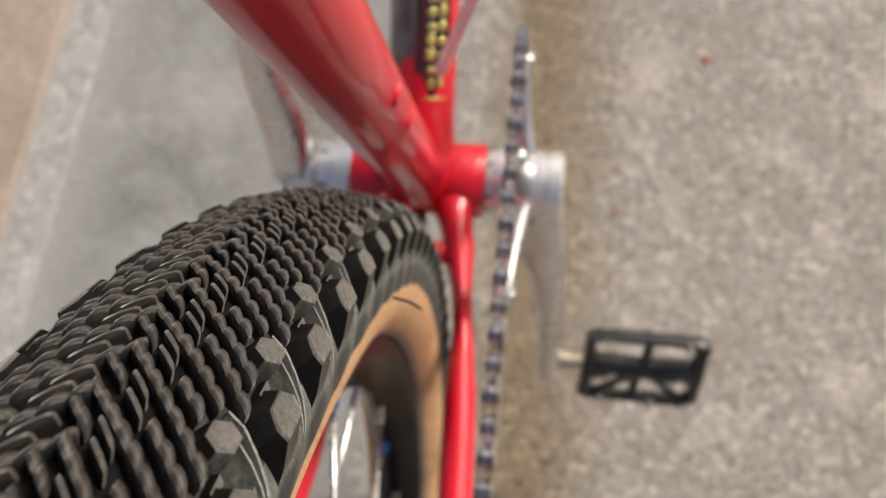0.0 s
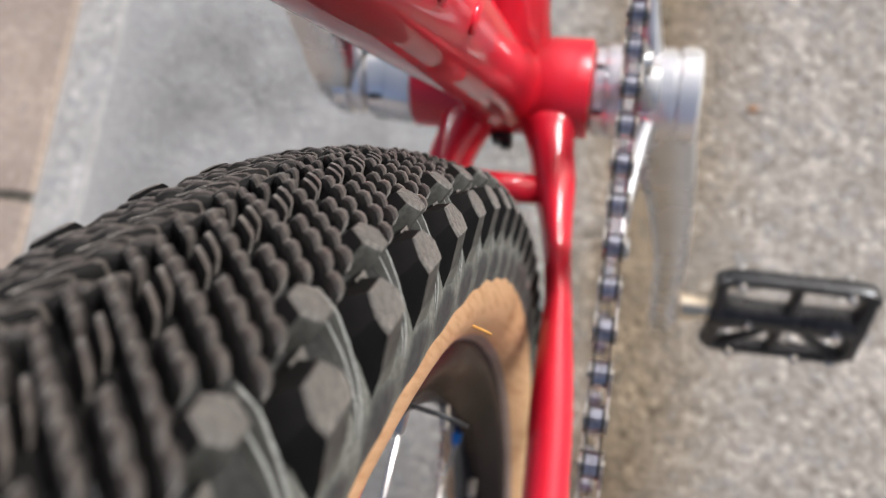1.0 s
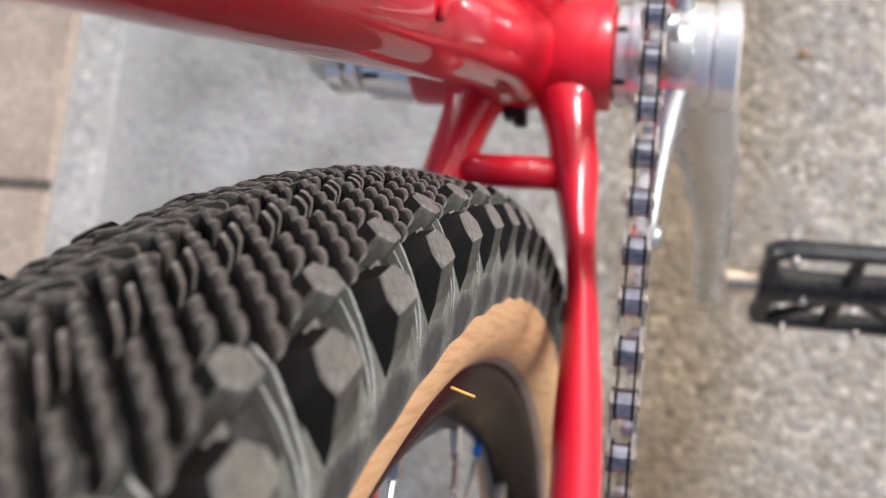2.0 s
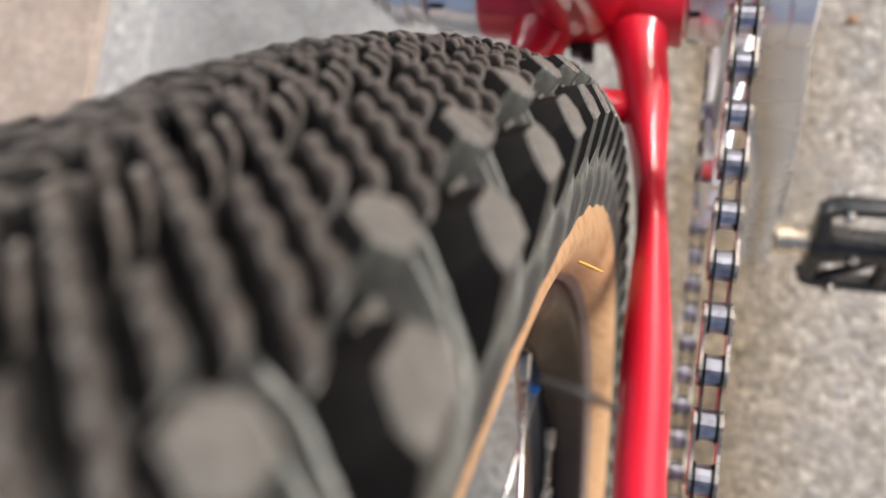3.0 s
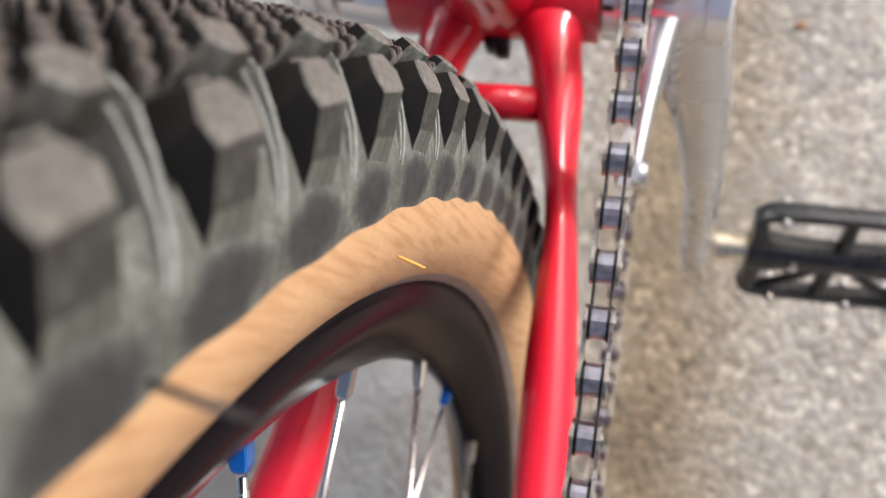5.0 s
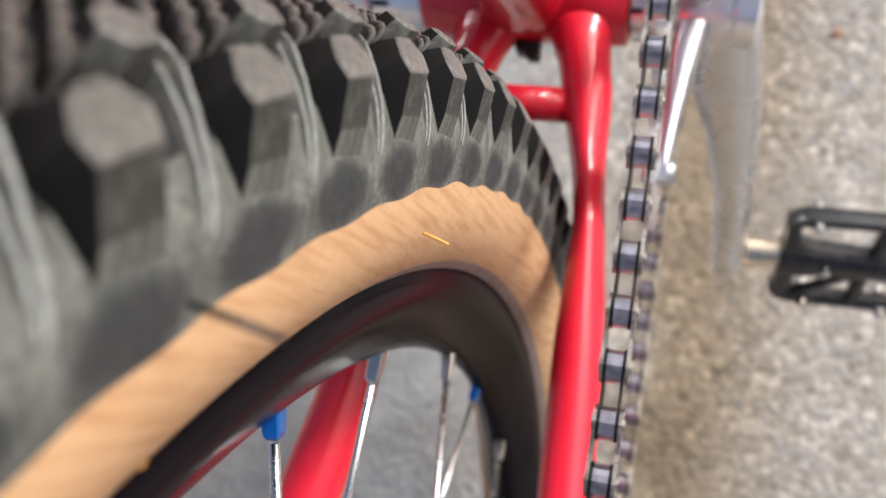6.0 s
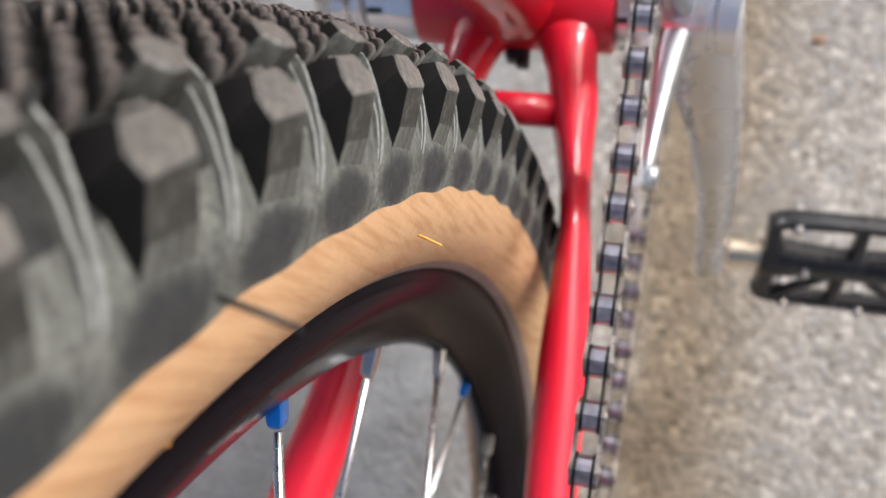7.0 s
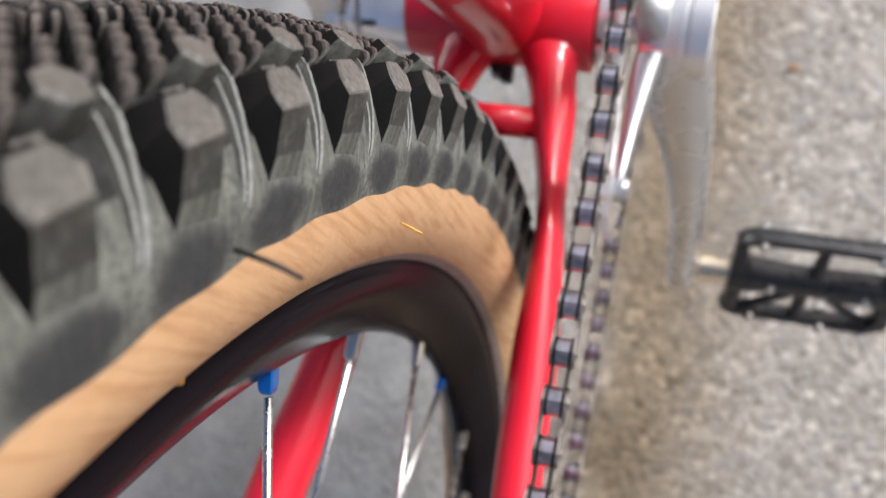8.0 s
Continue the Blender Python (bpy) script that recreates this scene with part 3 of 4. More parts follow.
tyre = part("tyre", casing(), None, wheel, "black knobbly tyre with tan sidewall", mats=[SHOULDER, TAN, RUBBER, BEAD, SHADED_DUST])
for m in (SHOULDER, DUSTY):
    radial_streaks(m, 0.42, (0.27, 0.268, 0.228))
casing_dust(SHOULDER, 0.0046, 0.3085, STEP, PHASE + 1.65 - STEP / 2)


def beads(bm, p0, p1, ang30, slope, width=0.00154, height=0.0033, pitch=0.0029):
    """A ridge across the tread: a row of blunt beads run together with a crease between each two; the worn tops are
    toned lighter and the flanks darker, shading held in the materials.
    """
    rows = []
    count = max(2, round(radians(p1 - p0) * 0.0275 / pitch))
    for i in range(count):
        big = 1.0 + 0.07 * math.sin(7.3 * i + 11.0 * ang30 + p0)
        for f, hh, ww in ((0.0, 0.79, 0.80), (0.17, 0.93, 0.93), (0.5, 1.02, 1.0), (0.83, 0.93, 0.93)):
            rows.append(((i + f) / count, hh * big, ww * big))
    rows = [(0.0, -0.1, 0.75), (0.004, 0.70, 0.82)] + rows[1:] + [(0.996, 0.70, 0.82), (1.0, -0.1, 0.75)]
    prev = None
    for f, hh, ww in rows:
        psi = p0 + (p1 - p0) * f
        ang = ang30 + slope * (psi - 30)
        wa = math.degrees(width * ww / 0.333)
        h = height * hh
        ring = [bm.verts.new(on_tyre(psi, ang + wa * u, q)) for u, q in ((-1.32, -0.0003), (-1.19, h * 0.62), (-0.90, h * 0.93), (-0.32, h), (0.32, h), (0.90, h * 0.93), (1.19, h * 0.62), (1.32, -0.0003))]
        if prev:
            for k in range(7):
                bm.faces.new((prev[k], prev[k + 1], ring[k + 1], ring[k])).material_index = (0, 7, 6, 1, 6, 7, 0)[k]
        prev = ring
    return bm


def small_pair(bm, ang30):
    """Two slim blunt studs side by side, in line with a short ridge."""
    for off, p0, p1 in ((-0.26, 6.2, 16.8), (0.26, 8.2, 18.8)):
        prev = None
        for f, hh, ww in ((0.0, -0.1, 0.62), (0.06, 0.80, 0.66), (0.16, 0.94, 0.92), (0.5, 1.0, 1.0), (0.84, 0.94, 0.92), (0.94, 0.80, 0.66), (1.0, -0.1, 0.62)):
            psi = p0 + (p1 - p0) * f
            ang = ang30 + 0.095 * (psi - 30) + off
            h, wa = 0.0031 * hh, 0.19 * ww
            ring = [bm.verts.new(on_tyre(psi, ang + wa * u, q)) for u, q in ((-1.25, -0.0003), (-1.10, h * 0.7), (-0.55, h), (0.55, h), (1.10, h * 0.7), (1.25, -0.0003))]
            if prev:
                for k in range(5):
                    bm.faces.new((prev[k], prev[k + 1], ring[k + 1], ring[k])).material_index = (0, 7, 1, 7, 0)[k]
            prev = ring
    return bm


def block(bm, rings, dusty=(), thin=False):
    """A knob from rings of (psi, ang, height) points, the lowest first, closed on top. dusty: the sides that dust has settled on."""
    prev = None
    for i, pts in enumerate(rings):
        ring = [bm.verts.new(on_tyre(p, a, h)) for p, a, h in pts]
        if prev:
            for k in range(len(ring)):
                f = bm.faces.new((prev[k], prev[(k + 1) % len(ring)], ring[(k + 1) % len(ring)], ring[k]))
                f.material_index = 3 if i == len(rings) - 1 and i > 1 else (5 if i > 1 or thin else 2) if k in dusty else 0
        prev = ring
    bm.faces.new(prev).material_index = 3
    return bm


def hexa(p, a, dp, da, h, skew=0.0):
    """A six-sided outline round (p, a)."""
    return [(p - dp, a - 0.5 * da, h), (p - dp, a + 0.5 * da, h), (p + skew, a + da, h), (p + dp, a + 0.55 * da, h), (p + dp, a - 0.55 * da, h), (p + skew, a - da, h)]


def tread_piece(kind, mirror=1):
    """One knob or ridge of the repeating tread, set about the angle 0 of the pattern."""
    bm = bmesh.new()
    wide, low = (1.0, 1.0) if mirror > 0 else (1.35, 0.86)
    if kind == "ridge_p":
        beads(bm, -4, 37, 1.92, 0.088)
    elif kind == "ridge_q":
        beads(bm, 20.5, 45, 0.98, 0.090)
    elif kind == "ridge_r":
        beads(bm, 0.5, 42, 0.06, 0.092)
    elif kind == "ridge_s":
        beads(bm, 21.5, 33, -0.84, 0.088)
    elif kind == "stud_q":
        small_pair(bm, 0.95)
    elif kind == "stud_s":
        small_pair(bm, -0.95)
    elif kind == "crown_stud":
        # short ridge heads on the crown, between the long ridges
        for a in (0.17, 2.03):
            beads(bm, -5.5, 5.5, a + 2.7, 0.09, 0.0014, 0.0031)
    elif kind == "inner_knob":
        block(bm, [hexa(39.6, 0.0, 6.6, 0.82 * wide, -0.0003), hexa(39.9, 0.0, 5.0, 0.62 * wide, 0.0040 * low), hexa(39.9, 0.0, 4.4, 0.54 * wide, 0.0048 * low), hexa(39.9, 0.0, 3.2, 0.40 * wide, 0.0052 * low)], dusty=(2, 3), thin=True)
    elif kind == "outer_knob":
        # a faceted block whose outer face runs down the shoulder as a buttress
        lo = [(43.5, 0.95), (44, 2.22), (54, 2.68), (77, 2.26), (81, 0.70), (58, 0.38)]
        mid = [(45.5, 1.08, 0.0026), (45.8, 2.10, 0.0026), (53.8, 2.48, 0.0026), (67.5, 2.24, 0.0019), (68.4, 0.82, 0.0018), (55, 0.60, 0.0024)]
        hi = [(48.0, 1.12), (48.0, 2.00), (53, 2.33), (58.2, 2.24), (58.2, 0.90), (53, 0.74)]
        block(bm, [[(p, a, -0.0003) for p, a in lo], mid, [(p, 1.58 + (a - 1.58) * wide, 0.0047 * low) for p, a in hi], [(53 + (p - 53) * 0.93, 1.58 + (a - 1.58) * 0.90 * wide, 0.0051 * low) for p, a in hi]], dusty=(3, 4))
    elif kind in ("web", "thin_web"):
        # thin ribs that run on from the ridges, down between two shoulder knobs
        line = (2.46, 2.58, 2.78, 3.00, 3.22) if kind == "web" else (2.95, 3.02, 3.12, 3.26, 3.36)
        rows = []
        for i in range(15):
            f = i / 14
            psi, h, w = 39 + 41 * f, (0.0022 - 0.0019 * f) * (1.0 if kind == "web" else 0.8), (0.10 + 0.16 * f) * (1.0 if kind == "web" else 0.75)
            mid = float(np.interp(psi, (39, 46, 52, 60, 80), line)) + 0.012 * math.sin(i * 2.1)
            rows.append([bm.verts.new(on_tyre(psi, mid + u * w, hh)) for u, hh in ((-1.5, -0.0003), (-0.4, h), (0.4, h), (1.5, -0.0003))])
        for a, c in zip(rows, rows[1:]):
            for k in range(3):
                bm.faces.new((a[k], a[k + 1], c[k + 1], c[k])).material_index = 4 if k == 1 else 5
        bm.faces.new(rows[0])
        bm.faces.new(rows[-1])
    elif kind == "tie":
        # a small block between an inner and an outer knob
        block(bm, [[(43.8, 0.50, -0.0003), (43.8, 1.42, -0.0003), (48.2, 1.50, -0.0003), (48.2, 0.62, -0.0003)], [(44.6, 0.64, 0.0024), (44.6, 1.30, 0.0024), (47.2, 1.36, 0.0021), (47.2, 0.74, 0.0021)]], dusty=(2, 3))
    if mirror < 0:
        for v in bm.verts:
            v.co.x = -v.co.x
    bmesh.ops.recalc_face_normals(bm, faces=bm.faces)
    return bm


KINDS = (("ridge_p", "ridge"), ("ridge_q", "ridge"), ("ridge_r", "ridge"), ("ridge_s", "ridge"), ("stud_q", "stud"), ("stud_s", "stud"), ("crown_stud", "stud"), ("inner_knob", "knob"),
         ("outer_knob", "knob"), ("web", "rib"), ("thin_web", "rib"), ("tie", "block"))
rest = bmesh.new()
TREAD = (RUBBER, WORN_LIT, DUSTY, KNOB_TOP, DUST_LINE, DIM_DUST, HALF_SHADED, SHADED_SIDE)
FIRST, LAST = -3, 4                        # periods built as single pieces, counted from the phase
for kind, plain in KINDS:
    for mirror in (1, -1):
        half = 0.0 if mirror > 0 else STEP / 2
        me = bpy.data.meshes.new(plain)
        bm = tread_piece(kind, mirror)
        bm.to_mesh(me)
        bm.free()
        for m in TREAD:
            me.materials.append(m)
        if kind.startswith(("ridge", "stud", "crown")):
            me.shade_smooth()
            me.set_sharp_from_angle(angle=radians(48))
        elif "knob" in kind:
            me.shade_smooth()
            me.set_sharp_from_angle(angle=radians(24))
        for i in range(PERIODS):
            if kind == "crown_stud" and mirror < 0:
                break
            ang = PHASE + half + i * STEP
            k = i if i <= PERIODS // 2 else i - PERIODS
            turn = Matrix.Rotation(radians(ang), 4, "X")
            if FIRST <= k <= LAST + 2 and not (mirror < 0 and kind in ("web", "thin_web", "tie", "crown_stud")):
                ob = new(plain, me)
                ob.parent = tyre
                ob.matrix_basis = turn
            else:
                tmp = me.copy()
                tmp.transform(turn)
                rest.from_mesh(tmp)
                bpy.data.meshes.remove(tmp)
tagged(part("tread", rest, None, tyre, "the tread's many further knobs and ridges", smooth=False, mats=TREAD), kind="stuff")

# rim
half = [(0.0100, 0.2866), (0.0114, 0.2874), (0.0124, 0.2867), (0.0127, 0.2835), (0.0127, 0.2808), (0.0117, 0.2781), (0.0085, 0.2735), (0.0050, 0.2688), (0.0026, 0.2664)]
prof = half + [(0.0, 0.2656)] + [(-x, r) for x, r in reversed(half)] + [(-0.0095, 0.2800), (0.0, 0.2780), (0.0095, 0.2800)]
rim = part("rim", turned(prof, 180, closed=True), RIM_BLACK, wheel, "black anodised rim")
# hub and cog
bm = turned([(-0.062, 0.0045), (-0.062, 0.006), (-0.056, 0.009), (-0.044, 0.012), (-0.040, 0.014), (-0.035, 0.0275), (-0.032, 0.0275), (-0.028, 0.012), (0.0, 0.0105), (0.022, 0.012),
             (0.026, 0.0275), (0.029, 0.0275), (0.033, 0.014), (0.042, 0.013), (0.058, 0.009), (0.062, 0.006), (0.062, 0.0045)], 40)
part("hub", bm, ALLOY, wheel, "silver hub")
sharp(bpy.data.objects["hub"], 40)


def toothed(n, r, x0, x1, hole, depth=0.0042):
    """A toothed ring about the x axis, r the chain's radius."""
    bm = bmesh.new()
    outline = []
    for i in range(n):
        a = 2 * math.pi * (i + 0.5) / n
        d = math.pi / n
        for f, rr in ((-0.55, r - depth), (-0.32, r - 0.0005), (-0.14, r + 0.0026), (0.14, r + 0.0026), (0.32, r - 0.0005), (0.55, r - depth)):
            outline.append((rr, a + d * f * 1.5))
    rings = [[bm.verts.new((x, q * math.cos(a), q * math.sin(a))) for q, a in outline] for x in (x0, x1)]
    inner = [[bm.verts.new((x, hole * math.cos(a), hole * math.sin(a))) for q, a in outline] for x in (x0, x1)]
    m = len(outline)
    for k in range(m):
        j = (k + 1) % m
        bm.faces.new((rings[0][k], rings[0][j], rings[1][j], rings[1][k]))
        bm.faces.new((inner[0][k], inner[0][j], inner[1][j], inner[1][k]))
        for s in (0, 1):
            bm.faces.new((rings[s][k], rings[s][j], inner[s][j], inner[s][k]))
    bmesh.ops.recalc_face_normals(bm, faces=bm.faces)
    return bm


part("cog", toothed(18, COG, CHAIN_X - 0.0012, CHAIN_X + 0.0012, 0.016), STEEL, wheel, "steel cog", smooth=False)

# spokes, each with its nipple
SPOKES, SPOKE0 = 30, 7.2


def nipple_mesh(mat, name, long):
    bm = turned([(-0.004, 0.0024), (0.0005, 0.0024), (long - 0.0010, 0.0022), (long - 0.0003, 0.0018), (long, 0.0013)], 4)
    bmesh.ops.rotate(bm, verts=bm.verts, matrix=Matrix.Rotation(radians(45), 3, "X"))
    bmesh.ops.bevel(bm, geom=bm.edges[:], offset=0.0003, segments=1, affect="EDGES")
    me = bpy.data.meshes.new(name)
    bm.to_mesh(me)
    bm.free()
    me.materials.append(mat)
    return me


NIPPLES = {False: nipple_mesh(BRASS, "nipple", 0.0068), True: nipple_mesh(BLUE, "nipple", 0.0034)}
for i in range(SPOKES):
    a = radians(SPOKE0 + i * 360 / SPOKES)
    j = i if i < SPOKES // 2 else i - SPOKES
    side = 1 if j % 2 else -1
    lead = side if -5 < j < 4 else -1 if j % 4 in (0, 3) else 1
    head = Vector((0.0012 * side, 0.2646 * math.cos(a), 0.2646 * math.sin(a)))
    b = a + lead * radians(62)
    foot = Vector((0.0285 if side > 0 else -0.0335, 0.0245 * math.cos(b), 0.0245 * math.sin(b)))
    d = (foot - head).normalized()
    bm = sweep([(*(head + d * 0.004), 0.00100, 0.00100), (*(head + d * 0.05), 0.00100, 0.00100), (*foot, 0.00100, 0.00100)], 10, Vector((1, 0, 0.1)))
    spoke = part("spoke", bm, STEEL, wheel)
    blue = j % 3 == 1
    nip = new("nipple", NIPPLES[blue])
    nip.parent = spoke
    nip.matrix_basis = Matrix.Translation(head) @ d.to_track_quat("X", "Z").to_matrix().to_4x4()
    tagged(nip, "blue anodised nipple" if blue else "plain metal nipple")

# loose bristles left on the tyre
def hair(p0, p1, bend, r, mat, label):
    mid = (Vector(p0) + Vector(p1)) / 2 + Vector(bend)
    rows = smooth_line([(*p0, r, r), (*mid, r, r), (*p1, r * 0.8, r * 0.8)], 6)
    return part("bristle", sweep(rows, 8, Vector((0, 0.3, 1))), mat, tyre, label)


# ---- the drive ----
e = Vector((0, AY, AZ - BZ))
d_ax = e.length
e /= d_ax
perp = Vector((0, -e.z, e.y))
if perp.z < 0:
    perp = -perp
cosq = (RING - COG) / d_ax
sinq = math.sqrt(1 - cosq * cosq)
n_up, n_lo = e * cosq + perp * sinq, e * cosq - perp * sinq
RING_C, COG_C = Vector((CHAIN_X, 0, BZ)), Vector((CHAIN_X, AY, AZ))
up0, up1 = RING_C + n_up * RING, COG_C + n_up * COG
lo0, lo1 = RING_C + n_lo * RING, COG_C + n_lo * COG
STRAIGHT = (up1 - up0).length
q_up = math.atan2(n_up.z, n_up.y)
q_lo = math.atan2(n_lo.z, n_lo.y)
cog_arc = (q_lo - q_up) % (2 * math.pi)
ring_arc = 2 * math.pi - cog_arc
LOOP = 2 * STRAIGHT + cog_arc * COG + ring_arc * RING
PAIRS = round(LOOP / 0.0254)
PITCH = LOOP / (2 * PAIRS)


def on_chain(s):
    """A pin's place s metres along the chain, from the upper run's front end to the rear and round."""
    s %= LOOP
    if s < STRAIGHT:
        return up0 + (up1 - up0) * (s / STRAIGHT)
    s -= STRAIGHT
    if s < cog_arc * COG:
        a = q_up + s / COG
        return COG_C + Vector((0, math.cos(a), math.sin(a))) * COG
    s -= cog_arc * COG
    if s < STRAIGHT:
        return lo1 + (lo0 - lo1) * (s / STRAIGHT)
    s -= STRAIGHT
    a = q_lo + s / RING
    return RING_C + Vector((0, math.cos(a), math.sin(a))) * RING


def plate(bm, x0, x1, length, r_end, r_waist, index):
    """A chain plate with round ends and a waist, between the faces x0 and x1."""
    outline = []
    for k in range(9):
        t = math.pi / 2 + math.pi * k / 8
        outline.append((r_end * math.cos(t), r_end * math.sin(t)))
    outline.append((length * 0.5, -r_waist))
    for k in range(9):
        t = -math.pi / 2 + math.pi * k / 8
        outline.append((length + r_end * math.cos(t), r_end * math.sin(t)))
    outline.append((length * 0.5, r_waist))
    rings = [[bm.verts.new((x, y, z)) for y, z in outline] for x in (x0, x1)]
    m = len(outline)
    for k in range(m):
        f = bm.faces.new((rings[0][k], rings[0][(k + 1) % m], rings[1][(k + 1) % m], rings[1][k]))
        f.material_index = index
    for ring in rings:
        bm.faces.new(ring).material_index = index


def rod(bm, x0, x1, r, y, index, segs=12):
    rings = [[bm.verts.new((x, y + r * math.cos(2 * math.pi * k / segs), r * math.sin(2 * math.pi * k / segs))) for k in range(segs)] for x in (x0, x1)]
    for k in range(segs):
        bm.faces.new((rings[0][k], rings[0][(k + 1) % segs], rings[1][(k + 1) % segs], rings[1][k])).material_index = index
    for ring in rings:
        bm.faces.new(ring).material_index = index


def link_mesh(outer):
    bm = bmesh.new()
    if outer:
        for s in (-1, 1):
            plate(bm, s * 0.00250, s * 0.00330, PITCH, 0.0040, 0.0030, 0)
        for y in (0, PITCH):
            rod(bm, -0.0037, 0.0037, 0.0016, y, 0)
    else:
        for s in (-1, 1):
            plate(bm, s * 0.00175, s * 0.0023, PITCH, 0.0041, 0.0031, 0)
        for y in (0, PITCH):
            rod(bm, -0.0017, 0.0017, 0.0038, y, 1, 16)
    bmesh.ops.recalc_face_normals(bm, faces=bm.faces)
    me = bpy.data.meshes.new("link")
    bm.to_mesh(me)
    bm.free()
    for m in ((CHAIN_EDGE, CHAIN_ROLLER) if outer else (CHAIN_PLATE, CHAIN_ROLLER)):
        me.materials.append(m)
    return me


chain = new("chain")
chain.parent = bicycle
tagged(chain, "oily dark metal chain with bright outer plates")
LINKS = (link_mesh(False), link_mesh(True))
PIN0 = (0.0952 + 0.0254 + up0.y) / abs((up1 - up0).normalized().y)
for i in range(2 * PAIRS):
    a, b = on_chain(PIN0 + i * PITCH), on_chain(PIN0 + (i + 1) * PITCH)
    ob = new("link", LINKS[1 if i % 2 == 0 else 0])
    ob.parent = chain
    ob.matrix_basis = Matrix.Translation(a) @ Matrix.Rotation(math.atan2(b.z - a.z, b.y - a.y), 4, "X")

crank_set = new("crankset")
crank_set.parent = bicycle
crank_set.location = (0, 0, BZ)
tagged(crank_set, "polished silver crankset with chainring")
part("chainring", toothed(40, RING, CHAIN_X - 0.0014, CHAIN_X + 0.0014, 0.066), ALLOY, crank_set, "silver toothed chainring", smooth=False)
CR = 0.165
u = Vector((0, -0.384, -0.923))


def arm(sign, direction, name, label):
    """A forged crank arm: a thick head at the spindle, thinning to the pedal's eye."""
    rows = []
    side = Vector((1, 0, 0))
    for s, x, hx, hw in ((-0.008, 0.0715, 0.0060, 0.0120), (0.0, 0.0705, 0.0085, 0.0150), (0.012, 0.0698, 0.0118, 0.0158), (0.026, 0.0700, 0.0130, 0.0140),
                         (0.045, 0.0733, 0.0124, 0.0124), (0.066, 0.0772, 0.0106, 0.0116), (0.107, 0.0822, 0.0084, 0.0108), (0.145, 0.0845, 0.0076, 0.0104), (0.160, 0.0850, 0.0072, 0.0122), (0.172, 0.0850, 0.0068, 0.0118), (0.1795, 0.0850, 0.0052, 0.0075), (0.181, 0.0850, 0.0035, 0.004)):
        p = direction * s
        rows.append((sign * x, p.y, p.z, hx, hw))
    return sharp(part(name, sweep(smooth_line(rows, 4), 28, side, power=3.6), ALLOY_ARM, crank_set, label), 60)


arm(1, u, "crank_arm", "polished alloy crank arm pointing down")
arm(-1, -u, "crank_arm", "polished alloy crank arm pointing up")
for k in range(5):
    a = radians(-112.6 + 72 * k)
    c, s = math.cos(a), math.sin(a)
    rows = [(0.0600, 0.010 * c, 0.010 * s, 0.0060, 0.0105), (0.0572, 0.026 * c, 0.026 * s, 0.0050, 0.0084), (0.0556, 0.046 * c, 0.046 * s, 0.0032, 0.0068), (0.0546, 0.064 * c, 0.064 * s, 0.0024, 0.0066), (0.0544, 0.071 * c, 0.071 * s, 0.0018, 0.0045)]
    sharp(part("spider_arm", sweep(smooth_line(rows, 4), 16, Vector((1, 0, 0)), power=3.5), SPIDER, crank_set, "polished silver spider arm"), 60)
    bm = turned([(CHAIN_X - 0.0035, 0.0), (CHAIN_X - 0.0035, 0.0042), (CHAIN_X + 0.0065, 0.0042), (CHAIN_X + 0.0065, 0.0028), (CHAIN_X + 0.006, 0.0025)], 16)
    part("ring_bolt", shift(bm, Matrix.Translation((0, 0.067 * c, 0.067 * s))), SPIDER, crank_set)
for x0, x1 in ((-0.0560, -0.0360), (0.0375, 0.0500)):
    bm = turned([(x0, 0.009), (x0, 0.0165), (x0 + 0.001, 0.0178), (x0 + (x1 - x0) * 0.42, 0.0180), (x0 + (x1 - x0) * 0.46, 0.0192), (x1 - 0.002, 0.0200), (x1, 0.0196), (x1, 0.009)], 48)
    cup = sharp(part("bottom_bracket_cup", shift(bm, pose(0, 0, BZ)), ALLOY, bicycle, "polished bottom bracket cup"), 30)
    for k in range(6):
        a = 2 * math.pi * (k + 0.35) / 6
        bm = bmesh.new()
        box(bm, (0, 0, 0), (abs(x1 - x0) * 0.3, 0.0022, 0.0008), 0.0002, pose((x0 + x1) / 2 - (x1 - x0) * 0.28, 0.0180 * math.cos(a), BZ + 0.0180 * math.sin(a), math.degrees(a) - 90, 0, 0))
        part("notch", bm, BLACK, cup, "dark tool notch", smooth=False)
bm = turned([(-0.0795, 0.0085), (0.0535, 0.0085), (0.0540, 0.0180), (0.0560, 0.0190), (0.0690, 0.0190), (0.0696, 0.0180), (0.0712, 0.0180), (0.0718, 0.0195), (0.0785, 0.0195), (0.0797, 0.0184), (0.0797, 0.0110), (0.0785, 0.0105)], 40)
sharp(part("spindle", bm, ALLOY, crank_set, "polished spindle boss"), 40)
bm = turned([(-0.0575, 0.009), (-0.0575, 0.0158), (-0.0585, 0.0168), (-0.0612, 0.0168), (-0.0618, 0.0150), (-0.0640, 0.0150), (-0.0646, 0.0172), (-0.0700, 0.0172), (-0.0700, 0.009)], 40)
sharp(part("crank_boss", bm, ALLOY, crank_set, "polished crank boss"), 40)
for x in (0.0790, -0.0800):
    bm = turned([(x - 0.0006, 0.0095), (x, 0.009), (x + (0.0004 if x > 0 else -0.0004), 0.004), (x + (0.0004 if x > 0 else -0.0004), 0.0)], 24)
    part("crank_bolt", bm, STEEL, crank_set)

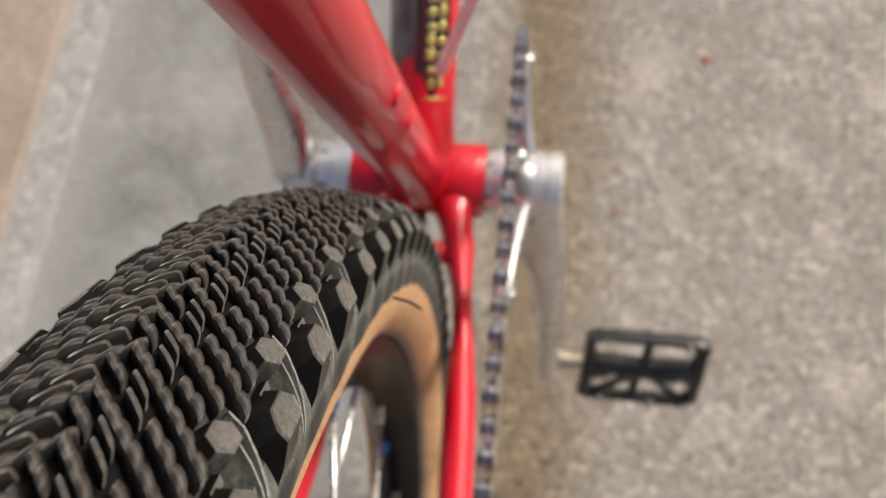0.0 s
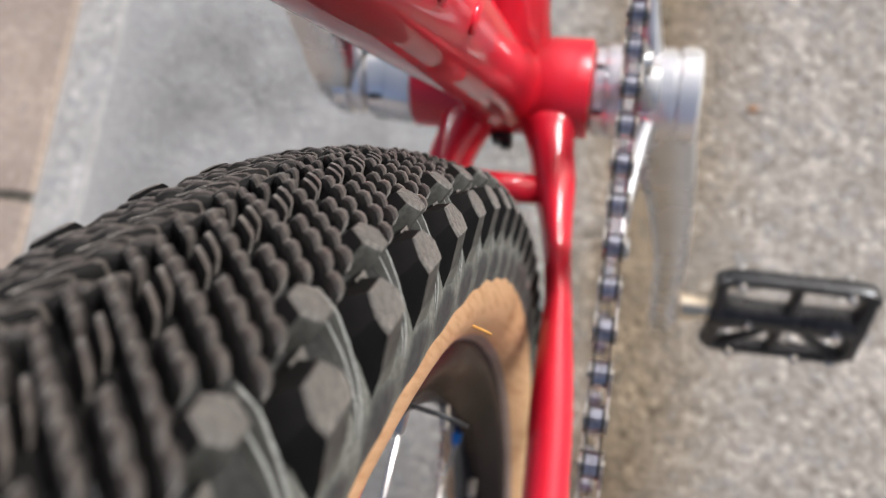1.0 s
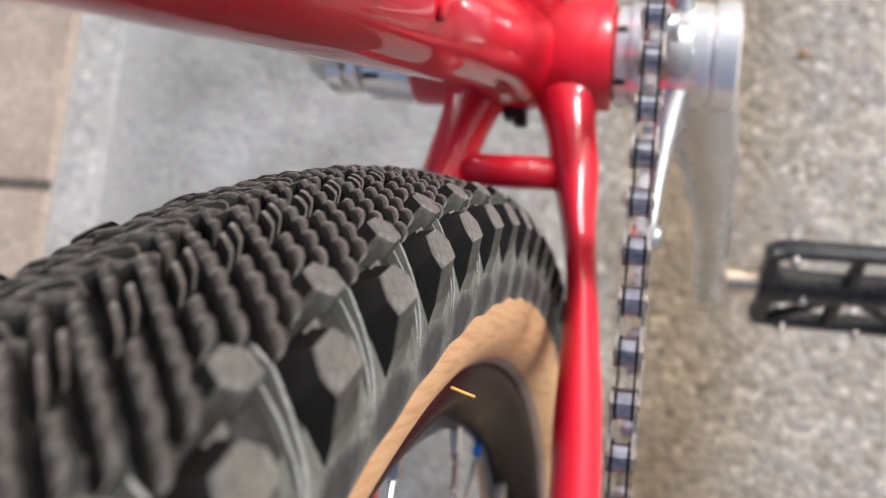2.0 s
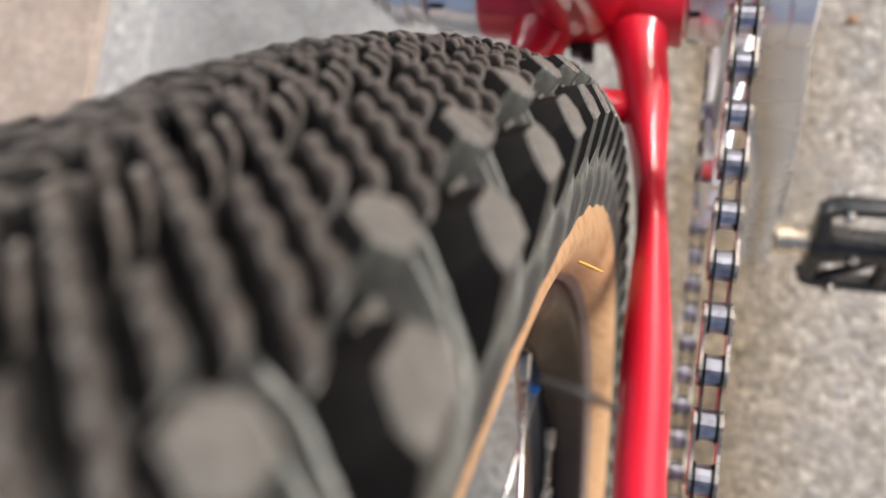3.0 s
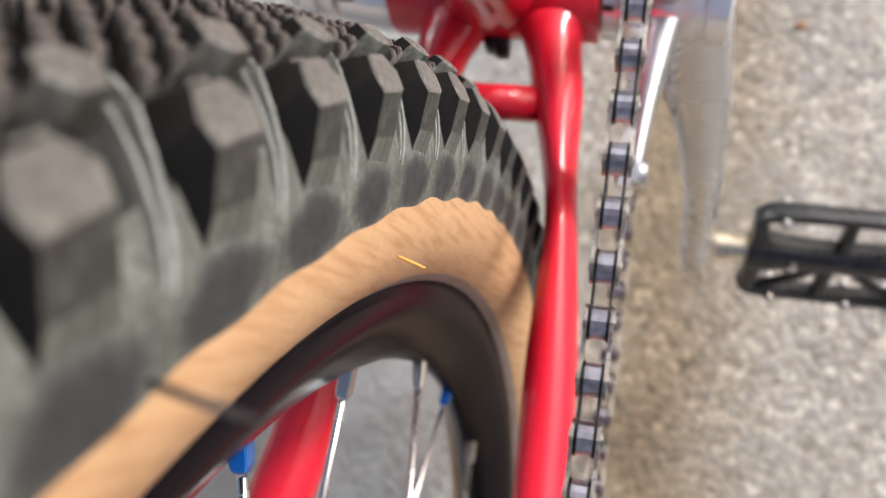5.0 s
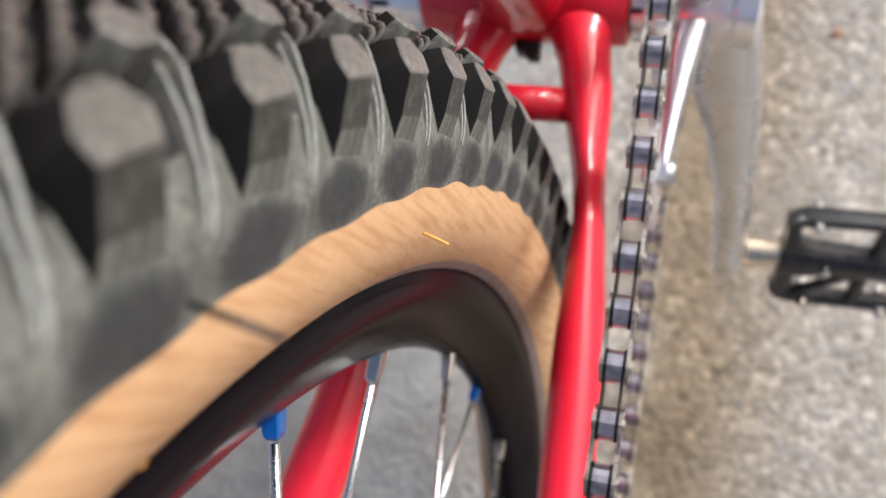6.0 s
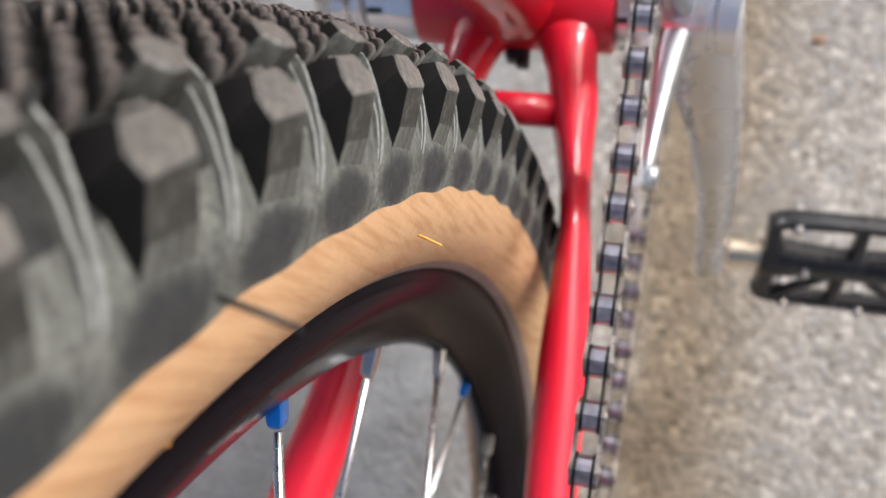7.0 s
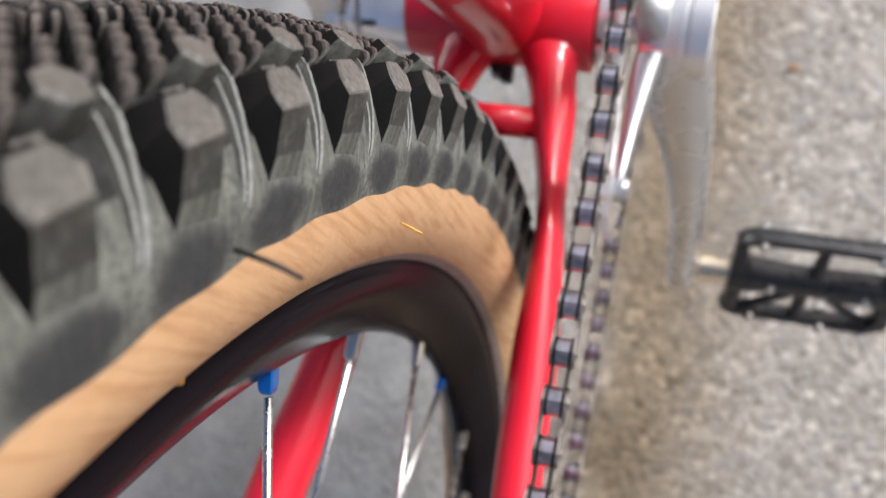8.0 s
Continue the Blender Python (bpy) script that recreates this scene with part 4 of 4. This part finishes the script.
# ---- the pedal ----
axle = u * CR
pedal = new("pedal")
pedal.parent = bicycle
pedal.matrix_basis = Matrix.Translation((0.1505, axle.y, BZ + axle.z + 0.002)) @ Matrix.Rotation(radians(58), 4, "X") @ Matrix.Diagonal((0.94, 0.92, 0.9, 1.0))
tagged(pedal, "black alloy platform pedal with silver studs")
bm = turned([(-0.060, 0.0055), (-0.060, 0.0082), (-0.052, 0.0082), (-0.0515, 0.0068), (-0.044, 0.0066), (-0.043, 0.0078), (-0.036, 0.0078)], 24)
sharp(part("pedal_axle", bm, CREAM, pedal, "bright metal pedal axle"), 30)
bm = bmesh.new()
rows = [(-0.044, 0, 0, 0.0085, 0.0085), (-0.036, 0, 0, 0.0105, 0.0095), (-0.02, 0, 0, 0.0088, 0.0085), (0.0, 0, 0, 0.0080, 0.0080), (0.03, 0, 0, 0.0090, 0.0085), (0.043, 0, 0, 0.0080, 0.0075)]
sweep(smooth_line(rows, 3), 16, Vector((0, 1, 0)), bm, power=3.0)
sharp(part("axle_housing", bm, PEDAL_BLACK, pedal), 45)
for y, x0, x1, name in ((0.0300, -0.0405, 0.0425, "front_rail"), (-0.0300, -0.0425, 0.0385, "rear_rail")):
    s = 1 if y > 0 else -1
    rows = [(x0, y - s * 0.006, 0, 0.0036, 0.0052), (x0 + 0.006, y, 0, 0.0034, 0.0058), (0.0, y + s * 0.001, 0, 0.0031, 0.0052), (x1 - 0.006, y, 0, 0.0034, 0.0058), (x1, y - s * 0.006, 0, 0.0036, 0.0052)]
    sharp(part(name, sweep(smooth_line(rows, 5), 12, Vector((0, 1, 0)), power=4), PEDAL_BLACK, pedal), 45)
for x, lean in ((-0.0405, 0.0), (0.0405, 0.0)):
    rows = [(x, -0.028, 0, 0.0036, 0.0055), (x * 0.96, 0.0, 0, 0.0050, 0.0080), (x, 0.028, 0, 0.0036, 0.0055)]
    sharp(part("end_rail", sweep(smooth_line(rows, 5), 12, Vector((1, 0, 0)), power=4), PEDAL_BLACK, pedal), 45)
for rows in ([(0.001, 0.006, 0, 0.0034, 0.0055), (0.002, 0.029, 0, 0.0024, 0.0050)], [(-0.003, -0.006, 0, 0.0040, 0.0050), (-0.004, -0.029, 0, 0.0026, 0.0050)],
             [(-0.010, -0.007, 0.004, 0.0022, 0.0026), (-0.034, -0.028, 0.002, 0.0022, 0.0030)], [(0.010, -0.007, 0.004, 0.0022, 0.0026), (0.032, -0.028, 0.002, 0.0022, 0.0030)]):
    sharp(part("rib", sweep(smooth_line(rows, 4), 10, Vector((1, 0, 0)), power=4), PEDAL_BLACK, pedal), 45)
bm = turned([(0.0, 0.0026), (0.0036, 0.0026), (0.0045, 0.0017)], 10)
bmesh.ops.rotate(bm, verts=bm.verts, matrix=Matrix.Rotation(radians(-90), 3, "Y"))
stud_me = bpy.data.meshes.new("stud")
bm.to_mesh(stud_me)
bm.free()
stud_me.materials.append(STEEL)
for x, y in ((-0.030, 0.0300), (0.028, 0.0300), (-0.022, 0.0), (0.026, 0.0), (-0.028, -0.0300), (0.010, -0.0305), (0.030, -0.0295)):
    for flip in (0, 180):
        ob = new("stud", stud_me)
        ob.parent = pedal
        ob.matrix_basis = pose(x, y, 0.0062 if not flip else -0.0062, flip, 0, 0) if y else pose(x, y, 0.0080 if not flip else -0.0080, flip, 0, 0)

# bristles and the bottle cage's rod
W0 = Vector((0, AY, AZ))
hair(Vector((0.0274, -0.1353, 0.4934)) - W0, Vector((0.0347, -0.1370, 0.4908)) - W0, (0.001, 0, 0.0012), 0.00036, BLACK, "short black rubber bristle")
hair(Vector((0.0240, -0.1179, 0.4262)) - W0, Vector((0.0281, -0.1191, 0.4250)) - W0, (0, 0, 0.0004), 0.00029, YELLOW, "short yellow bristle")
nib = Vector((0.0118, 0.2868 * math.cos(radians(29.6)), 0.2868 * math.sin(radians(29.6))))
hair(nib, nib + Vector((0.0028, 0.0004, 0.0010)), (0, 0, 0), 0.0008, YELLOW, "yellow rubber nib")
rod_rows = [(0.0125, 0.0300, 0.3335, 0.0032, 0.0032), (0.0185, 0.0290, 0.3535, 0.0032, 0.0032), (0.0310, 0.0280, 0.3985, 0.0032, 0.0032), (0.0420, 0.0270, 0.4385, 0.0032, 0.0032)]
tagged(part("bottle_cage_rod", sweep(smooth_line(rod_rows, 5), 14), WIRE, bicycle, "silver bottle cage rod"))

# ---- pavers beside the edging ----
bm = bmesh.new()
box(bm, (0, 0, 0), (0.196, 0.392, 0.014), 0.003)
paver_me = bpy.data.meshes.new("paver")
bm.to_mesh(paver_me)
bm.free()
paver_me.materials.append(PAVER)
for j in range(5):
    for i in range(-9, 11):
        ob = new("paver", paver_me)
        ob.parent = bed
        ob.location = (EDGE - 0.101 - j * 0.202, -0.020 + 0.2 + i * 0.4 + (0.2 if j % 2 else 0.0), 0.0)


# ---- crumbs on the concrete ----
def leaf_fragment(x, y, r, mat, label, seed):
    """A small curled, ragged bit of dry leaf."""
    rnd = random.Random(seed)
    bm = bmesh.new()
    rim_pts = [(r * rnd.uniform(0.75, 1.1), 2 * math.pi * k / 12) for k in range(12)]
    top = [bm.verts.new((q * math.cos(a), q * math.sin(a), 0.0006 + 0.28 * q * abs(math.cos(a)) * rnd.uniform(0.5, 1.0))) for q, a in rim_pts]
    low = [bm.verts.new((v.co.x, v.co.y, v.co.z - 0.0005)) for v in top]
    c0, c1 = bm.verts.new((0, 0, 0.0007)), bm.verts.new((0, 0, 0.0002))
    for k in range(12):
        j = (k + 1) % 12
        bm.faces.new((top[k], top[j], c0))
        bm.faces.new((low[j], low[k], c1))
        bm.faces.new((top[k], low[k], low[j], top[j]))
    bmesh.ops.recalc_face_normals(bm, faces=bm.faces)
    ob = mesh_object("leaf_fragment", bm, mat)
    ob.location = (x, y, 0.0)
    return tagged(ob, label, "leaf", "leaf crumbs on the concrete")


leaf_fragment(0.2221, 0.2663, 0.0045, LEAF_RED, "tiny reddish dry leaf fragment on the concrete", 3)
leaf_fragment(0.1434, 0.1032, 0.0038, LEAF_TAN, "tiny tan dry leaf fragment on the concrete", 8)
